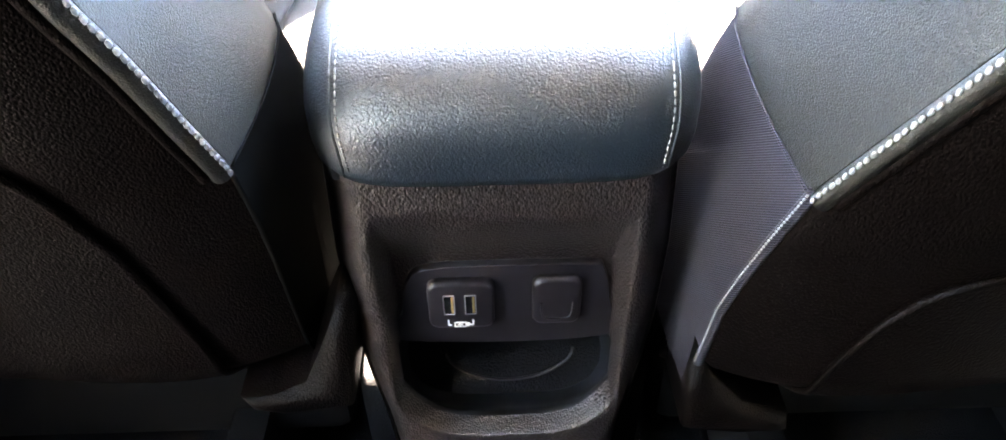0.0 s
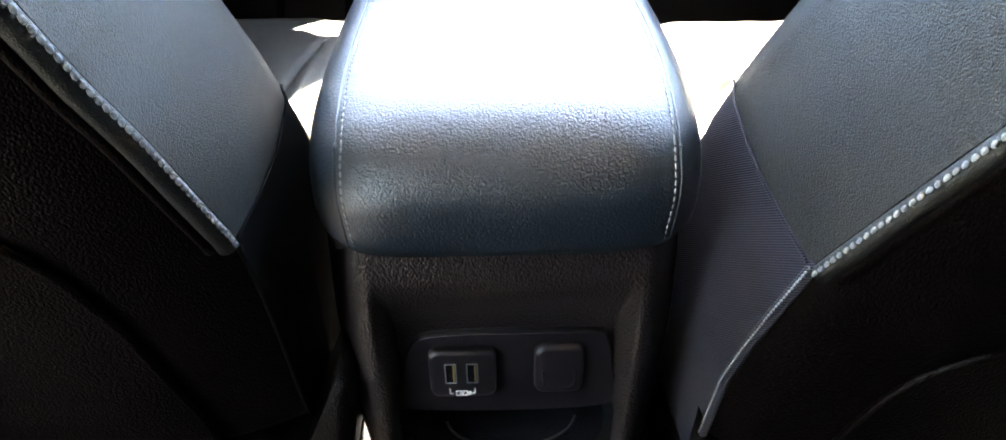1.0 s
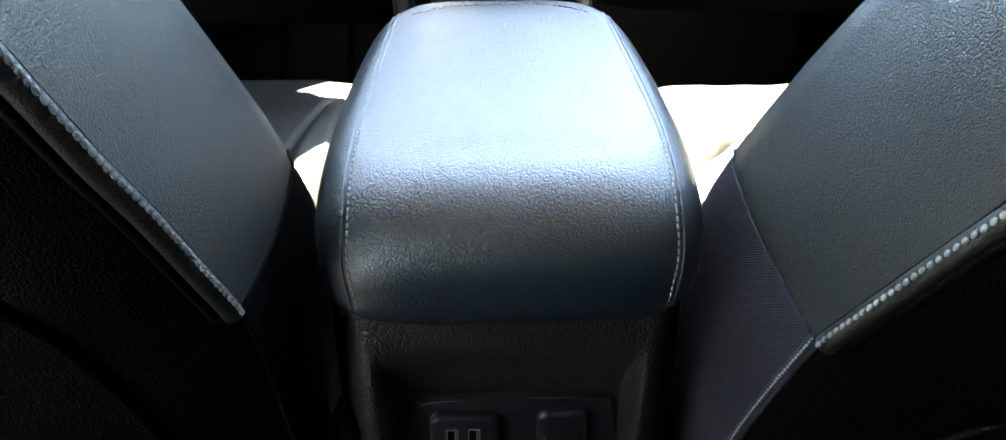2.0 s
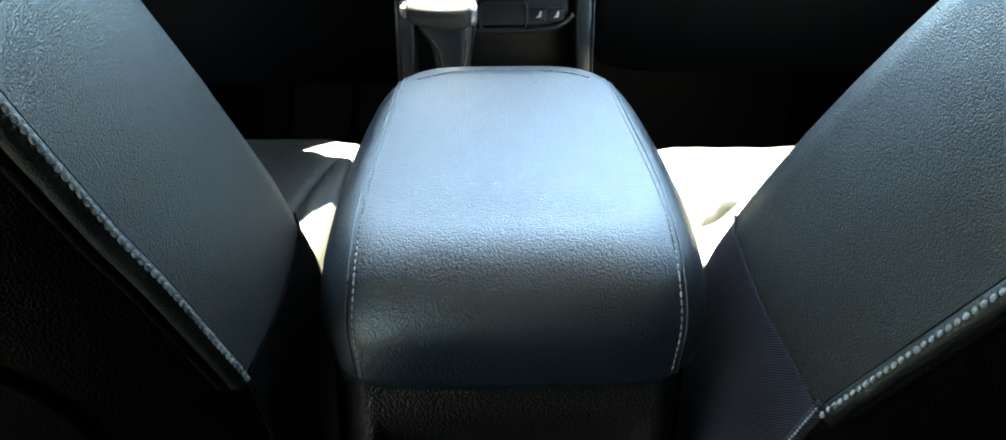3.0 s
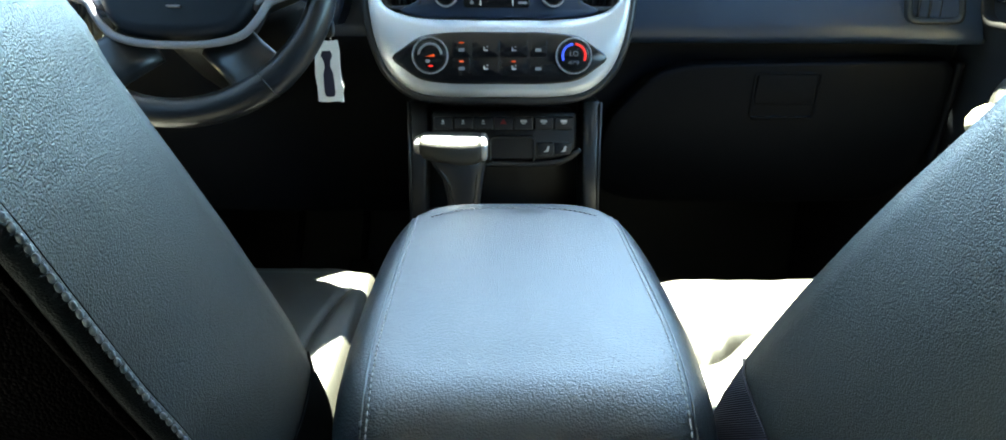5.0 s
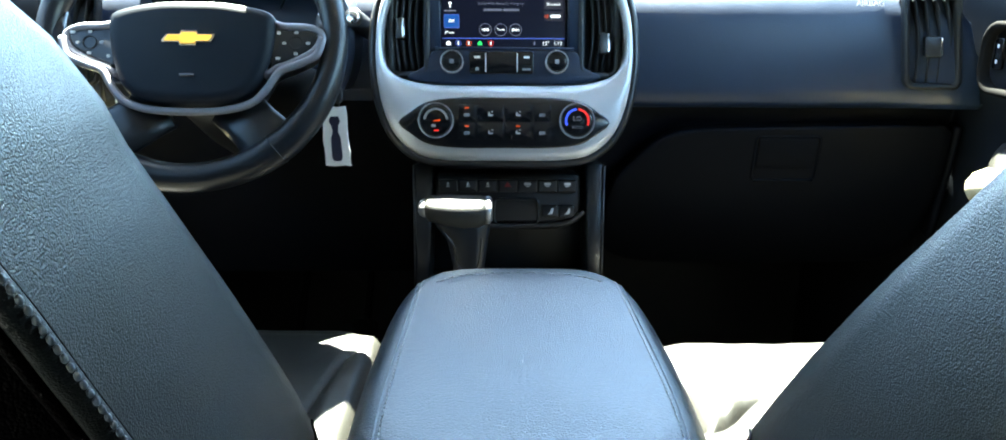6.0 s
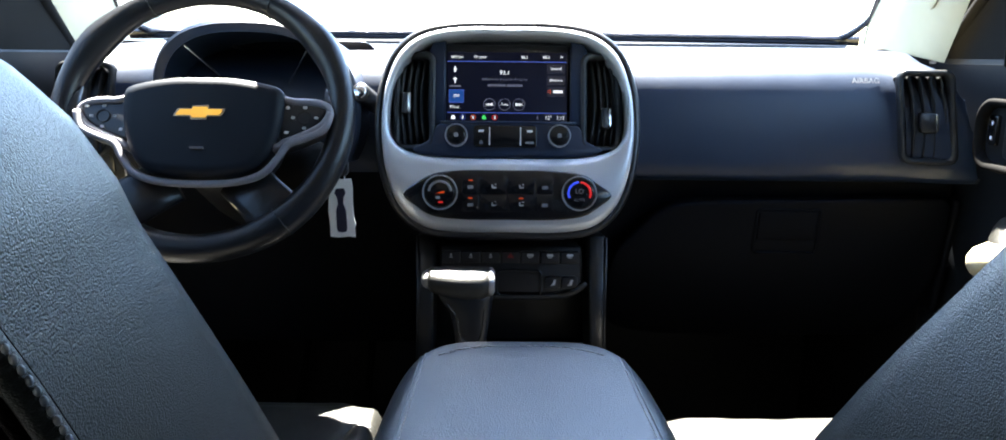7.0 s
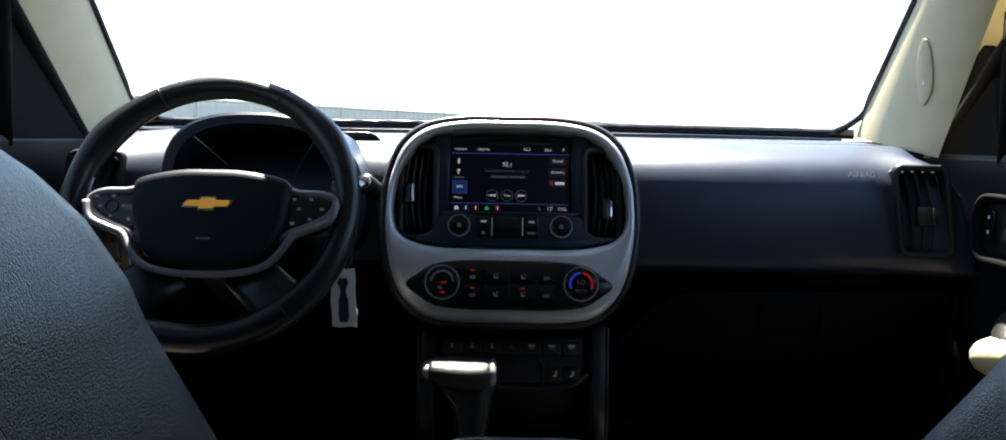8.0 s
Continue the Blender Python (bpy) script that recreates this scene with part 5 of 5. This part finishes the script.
    for x in (0.24, 0.59):
        part("seat_rail", box(min(x * s, (x + 0.04) * s), max(x * s, (x + 0.04) * s), 0.36, 0.98, 0.0, 0.13, 0.006), RUBBER, seat, "dark seat rail")
    for x in (0.36, 0.47):
        part("headrest_post", tube([(x * s, 0.27, 1.0), (x * s, 0.245, 1.12)], 0.007, 10), CHROME, seat)
    hr = [[Vector(((0.415 + w * (abs(math.cos(b)) ** 0.6) * (1 if math.cos(b) > 0 else -1)) * s, 0.25 - 0.3 * (z - 1.1) + d * (abs(math.sin(b)) ** 0.6) * (1 if math.sin(b) > 0 else -1), z)) for b in (2 * math.pi * j / 24 for j in range(24))] for w, d, z in ((0.10, 0.03, 1.065), (0.125, 0.05, 1.08), (0.135, 0.055, 1.15), (0.125, 0.05, 1.23), (0.09, 0.03, 1.255))]
    part("headrest", loft(hr), LEATHER, seat)
    return seat


build_seat(-1,
           [(0.20, 0.160), (0.30, 0.165), (0.45, 0.166), (0.516, 0.170), (0.55, 0.176), (0.58, 0.181), (0.61, 0.186), (0.645, 0.194), (0.70, 0.202), (0.75, 0.209), (0.82, 0.224), (0.88, 0.255), (0.93, 0.31), (1.02, 0.40)],
           [(0.20, 0.154), (0.43, 0.155), (0.47, 0.158), (0.513, 0.168), (0.564, 0.177), (0.606, 0.188), (0.662, 0.203), (0.705, 0.216), (0.751, 0.230), (0.783, 0.240), (0.81, 0.2445), (0.848, 0.260), (0.875, 0.281), (0.889, 0.298), (0.93, 0.34), (1.02, 0.44)],
           0.008, [(0.226, 0.222), (0.228, 0.254), (0.235, 0.34), (0.244, 0.397), (0.252, 0.456), (0.262, 0.49), (0.268, 0.522), (0.277, 0.546), (0.30, 0.585), (0.35, 0.62)],
           [(0.230, 0.424, 0.244), (0.222, 0.424, 0.226), (0.193, 0.424, 0.219), (0.134, 0.430, 0.221), (0.120, 0.436, 0.330), (0.133, 0.436, 0.342), (0.146, 0.432, 0.312), (0.168, 0.426, 0.265), (0.200, 0.424, 0.250)],
           "driver's seat in black leather, pale stitched piping")
build_seat(1,
           [(0.20, 0.155), (0.30, 0.160), (0.37, 0.162), (0.413, 0.170), (0.45, 0.178), (0.497, 0.190), (0.53, 0.201), (0.56, 0.211), (0.60, 0.2245), (0.63, 0.2345), (0.70, 0.255), (0.80, 0.285), (0.88, 0.32), (0.95, 0.37), (1.02, 0.45)],
           [(0.20, 0.152), (0.42, 0.154), (0.48, 0.163), (0.54, 0.176), (0.578, 0.187), (0.625, 0.202), (0.667, 0.218), (0.704, 0.234), (0.745, 0.254), (0.775, 0.268), (0.85, 0.302), (0.90, 0.333), (1.02, 0.45)],
           -0.025, [(0.234, 0.222), (0.238, 0.268), (0.247, 0.333), (0.259, 0.381), (0.275, 0.417), (0.297, 0.436), (0.321, 0.444), (0.40, 0.452), (0.52, 0.455)],
           [(0.160, 0.412, 0.302), (0.158, 0.412, 0.200), (0.210, 0.410, 0.193), (0.256, 0.412, 0.192), (0.252, 0.412, 0.214), (0.205, 0.412, 0.240), (0.178, 0.412, 0.275)],
           "passenger seat in black leather with ribbed grey side cloth")

# ---- centre console ----
console = thing("centre_console", (0, 0.62, 0.0), "black centre console with padded armrest and rear sockets", "console")


def body_half(z):
    return lerp_table([(0.0, 0.112), (0.135, 0.122), (0.20, 0.131), (0.26, 0.1375), (0.355, 0.1405), (0.47, 0.136)], z)


def inside(x, z):
    """How far (x, z) lies inside the outline of the rear recess, a deep U."""
    half = 0.101 + 0.03 * max(0.0, z - 0.32)
    return half - abs(x)


def face_y(x, z):
    """The rear face without its recess, rounded towards the flanks."""
    return 0.440 + 0.006 * (0.30 - z) + 0.052 * smoothstep(0.70, 1.0, min(abs(x) / body_half(z), 1.0)) ** 2


BREAK = 0.266     # height of the pocket's upper edge


def rear_face(u, v):
    z = BREAK + (0.472 - BREAK) * v
    w = 2 * u - 1
    x = body_half(z) * w
    return Vector((x + 0.002, face_y(x, z) + 0.034 * smoothstep(0.0, 0.011, inside(x, z)) * smoothstep(0.440, 0.352, z), z))


def u_ring(d, back):
    """The U of the pocket's mouth drawn in by d and set back."""
    h = 0.101 - d
    corner = 0.208 + d
    pts = [(-h, BREAK + (corner - BREAK) * k / 8) for k in range(8)]
    pts += [(h * w, 0.155 + d + 0.053 * abs(w) ** 4) for w in (-1 + k / 20 for k in range(41))]
    pts += [(h, corner + (BREAK - corner) * (k + 1) / 8) for k in range(8)]
    return [Vector((x + 0.002, face_y(min(abs(x), 0.101), z) + back, z)) for x, z in pts]


def outer_ring(s):
    """From the outline of the panel (s = 0) to the mouth of the pocket (s = 1)."""
    pts = [(-1, BREAK + (0.200 - BREAK) * k / 8) for k in range(8)] + [(w, 0.020 + 0.18 * abs(w) ** 8) for w in (-1 + k / 20 for k in range(41))] + [(1, 0.200 + (BREAK - 0.200) * (k + 1) / 8) for k in range(8)]
    out = []
    for (w, z), q in zip(pts, u_ring(0.0, 0.0)):
        x, z = body_half(z) * w * (1 - s) + (q.x - 0.002) * s, z * (1 - s) + q.z * s
        out.append(Vector((x + 0.002, face_y(x, z), z)))
    return out


def lip(d):
    return u_ring(d, 0.034 * smoothstep(0.0, 0.011, d))


panel_bm = join(sheet(rear_face, 140, 90), loft([outer_ring(k / 12) for k in range(12)] + [lip(d) for d in (0.0, 0.0012, 0.0024, 0.0036, 0.0048, 0.0060)], cap=False, closed=False))
bmesh.ops.remove_doubles(panel_bm, verts=panel_bm.verts, dist=0.0002)
part("rear_panel", panel_bm, SHELL, console, "grained rear panel with a scooped recess", sharp=70)
part("storage_pocket", loft([lip(0.0060), u_ring(0.0062, 0.023), u_ring(0.0040, 0.028), u_ring(-0.004, 0.036), u_ring(-0.012, 0.050), u_ring(-0.012, 0.105), u_ring(-0.002, 0.118)], cap=False, closed=False), SMOOTH, console, "smooth dark storage pocket", sharp=50)
part("pocket_back", box(-0.11, 0.114, 0.552, 0.562, 0.12, 0.30, 0.002), SMOOTH, console)
for s in (-1, 1):
    def flank_side(u, v, s=s):
        z = 0.02 + 0.452 * v
        return Vector((body_half(z) * s + 0.002, 0.490 + 0.02 * (0.30 - z) * 0.3 + 0.52 * u, z - 0.05 * u * v))
    part("side_panel", sheet(flank_side, 8, 20), SHELL, console)
part("console_deck", box(-0.125, 0.125, 0.78, 1.10, 0.40, 0.418, 0.004), PLASTIC, console)
part("pocket_shelf", tube(catmull([(-0.056, 0.512, 0.192), (-0.049, 0.507, 0.181), (-0.025, 0.503, 0.168), (0.006, 0.501, 0.164), (0.038, 0.503, 0.169), (0.063, 0.507, 0.184), (0.070, 0.512, 0.197)], 30), 0.0014, 8), SOCKET, console)

# socket plate, twin charge ports and capped outlet
PM = axes((0.0, 0.4685, 0.321), (1, 0, 0), (0, -0.02, 1))
plate_outline = [(p.x, p.y) for p in catmull([(x, y, 0) for x, y in ((0.086, 0.026), (0.070, 0.034), (-0.050, 0.034), (-0.078, 0.020), (-0.086, -0.02), (-0.088, -0.056), (0.090, -0.056), (0.092, -0.01))], 64, True)]
part("socket_plate", plate(plate_outline, PM, -0.01, 0.002, 0.001), SOCKET, console)
usb = part("charge_port_module", plate(rrect(0.056, 0.054, 0.009, 6, -0.0345, -0.004), PM, 0.0, 0.011, 0.003), SOCKET, console, "raised module with two charge ports")
for u in (-0.0445, -0.0265):
    rim = rrect(0.0098, 0.0235, 0.001, 2, u, -0.001)
    port = part("charge_port", frame_plate(rim, shrink(rim, 0.0008), PM, [(0, 0.009), (0, 0.0116), (1, 0.0116), (1, 0.004)]), SILVER_DARK, usb, "metal-rimmed charge port")
    part("port_well", plate(shrink(rim, 0.0006), PM, 0.008, 0.0112, 0), GLOSS, usb, smooth=False)
    part("port_tongue", plate(rrect(0.0016, 0.019, 0.0004, 2, u + 0.0026, -0.001), PM, 0.010, 0.0115, 0), BRASS, usb, smooth=False)
IC = -0.0245
for dx in (-0.0460, -0.0250):
    part("port_mark", plate(rrect(0.0012, 0.0060, 0.0003, 2, dx, IC + 0.002), PM, 0.010, 0.0114, 0), WHITE_INK, usb, smooth=False)
    part("port_mark", plate(rrect(0.0032, 0.0012, 0.0003, 2, dx + (0.001 if dx < -0.04 else -0.001), IC - 0.0012), PM, 0.010, 0.0114, 0), WHITE_INK, usb, smooth=False)
bat = rrect(0.0105, 0.0062, 0.001, 3, -0.036, IC - 0.001)
part("battery_mark", frame_plate(bat, shrink(bat, 0.0011), PM, [(0, 0.010), (0, 0.0114), (1, 0.0114), (1, 0.010)]), WHITE_INK, usb, smooth=False)
part("port_mark", plate(rrect(0.0028, 0.0042, 0.0008, 3, -0.0293, IC - 0.001), PM, 0.010, 0.0114, 0), WHITE_INK, usb, smooth=False)
part("port_mark", plate([(-0.0385, IC - 0.002), (-0.0362, IC - 0.0015), (-0.0365, IC - 0.0045), (-0.0335, IC), (-0.0358, IC - 0.0005), (-0.0355, IC + 0.0025)], PM, 0.010, 0.0115, 0), WHITE_INK, usb, smooth=False)
cap = part("socket_cover", plate(rrect(0.0415, 0.055, 0.009, 6, 0.0465, -0.003), PM, 0.0, 0.010, 0.004), SOCKET, console, "rounded outlet cover, closed")
lip = [PM @ Vector((x, y, 0.0104)) for x, y in ((0.033, -0.002), (0.0335, -0.013), (0.036, -0.0205), (0.0465, -0.0225), (0.057, -0.0205), (0.0595, -0.013), (0.060, -0.002))]
part("cover_lip", tube(catmull(lip, 30), 0.0010, 6), SOCKET, cap)


# padded armrest lid
def lid_ring(inset, z, rear=0.0, n=96):
    """Outline of the lid at one height, drawn in by inset, more so at the rear."""
    pts = []
    y0, y1 = 0.423 + rear, 0.816 - max(inset, 0.0) * 0.6
    for k in range(n):
        a = 2 * math.pi * k / n
        c, s = math.cos(a), math.sin(a)
        e = 0.40 if s < 0 else 0.44
        py = (abs(s) ** e) * (1 if s > 0 else -1)
        px = (abs(c) ** (0.35 if s < 0 else 0.42)) * (1 if c > 0 else -1)
        y = (y0 + y1) / 2 + (y1 - y0) / 2 * py
        t = (y - 0.424) / 0.394
        w = (0.140 - 0.012 * smoothstep(0.35, 1.0, t)) - inset * 1.05
        pts.append(Vector((w * px + 0.004, y + (0.012 * (1 - abs(px)) * 0), z + 0.058 * (y - 0.46) * smoothstep(0.48, 0.555, z))))
    return pts


LEVELS = [(0.010, 0.466, 0.012), (0.001, 0.4695, 0.004), (-0.004, 0.477, 0.001), (-0.0055, 0.488, 0.0)]
LEVELS += [(-0.0055 + 0.0325 * (1 - math.cos(radians(a))), 0.502 + 0.059 * math.sin(radians(a)), 0.078 * (1 - math.cos(radians(a)))) for a in range(0, 91, 5)]
LEVELS += [(0.040, 0.5620, 0.090), (0.055, 0.5632, 0.104), (0.070, 0.5642, 0.118), (0.090, 0.5650, 0.136), (0.115, 0.5653, 0.158)]
lid_bm = loft([lid_ring(*lv) for lv in LEVELS])
from mathutils.bvhtree import BVHTree
lid_tree = BVHTree.FromBMesh(lid_bm)
lid = part("armrest_lid", lid_bm, LID_LEATHER, console, "padded black leather armrest lid", sharp=80)


def on_lid(x, side, s):
    """A point of the lid's skin on the line at x; side runs from the rear lower edge over the top to the front."""
    if side < 0.22:
        z = 0.474 + (0.550 - 0.474) * side / 0.22
        hit = lid_tree.ray_cast(Vector((x, 0.2, z)), Vector((0, 1, 0)))[0]
    else:
        y = 0.453 + (0.792 - 0.453) * (side - 0.22) / 0.78
        hit = lid_tree.ray_cast(Vector((x, y, 0.9)), Vector((0, 0, -1)))[0]
    return hit


for s in (-1, 1):
    line, groove = [], []
    for k in range(81):
        t = k / 80
        w = 0.1115 - 0.010 * smoothstep(0.35, 1.0, t) - 0.004 * smoothstep(0.15, 0.0, t)
        a, b = on_lid(s * w + 0.005, t, s), on_lid(s * (w + 0.0045) + 0.005, t, s)
        if a is not None and b is not None:
            line.append(a)
            groove.append(b)
    line, groove = catmull(line[::2], 160), catmull(groove[::2], 160)
    seam = part("lid_seam", tube(groove, 0.0013, 8), LID_LEATHER, lid, "raised leather seam")
    part("lid_stitches", stitches(line, 0.0044, 0.0011, 0.0010), THREAD, lid, "pale thread stitches")
cross = []
for k in range(41):
    x = 0.005 - 0.088 + 0.176 * k / 40
    p = on_lid(x, 0.985 - 0.05 * abs(2 * k / 40 - 1) ** 3, 1)
    if p is not None:
        cross.append(p + Vector((0, 0, 0.0004)))
part("front_stitches", stitches(catmull(cross, 120), 0.0044, 0.0011, 0.0010), THREAD, lid, "pale thread stitches")
part("lid_hinge_gap", box(-0.122, 0.122, 0.455, 0.80, 0.455, 0.470, 0.003), PLASTIC, console)
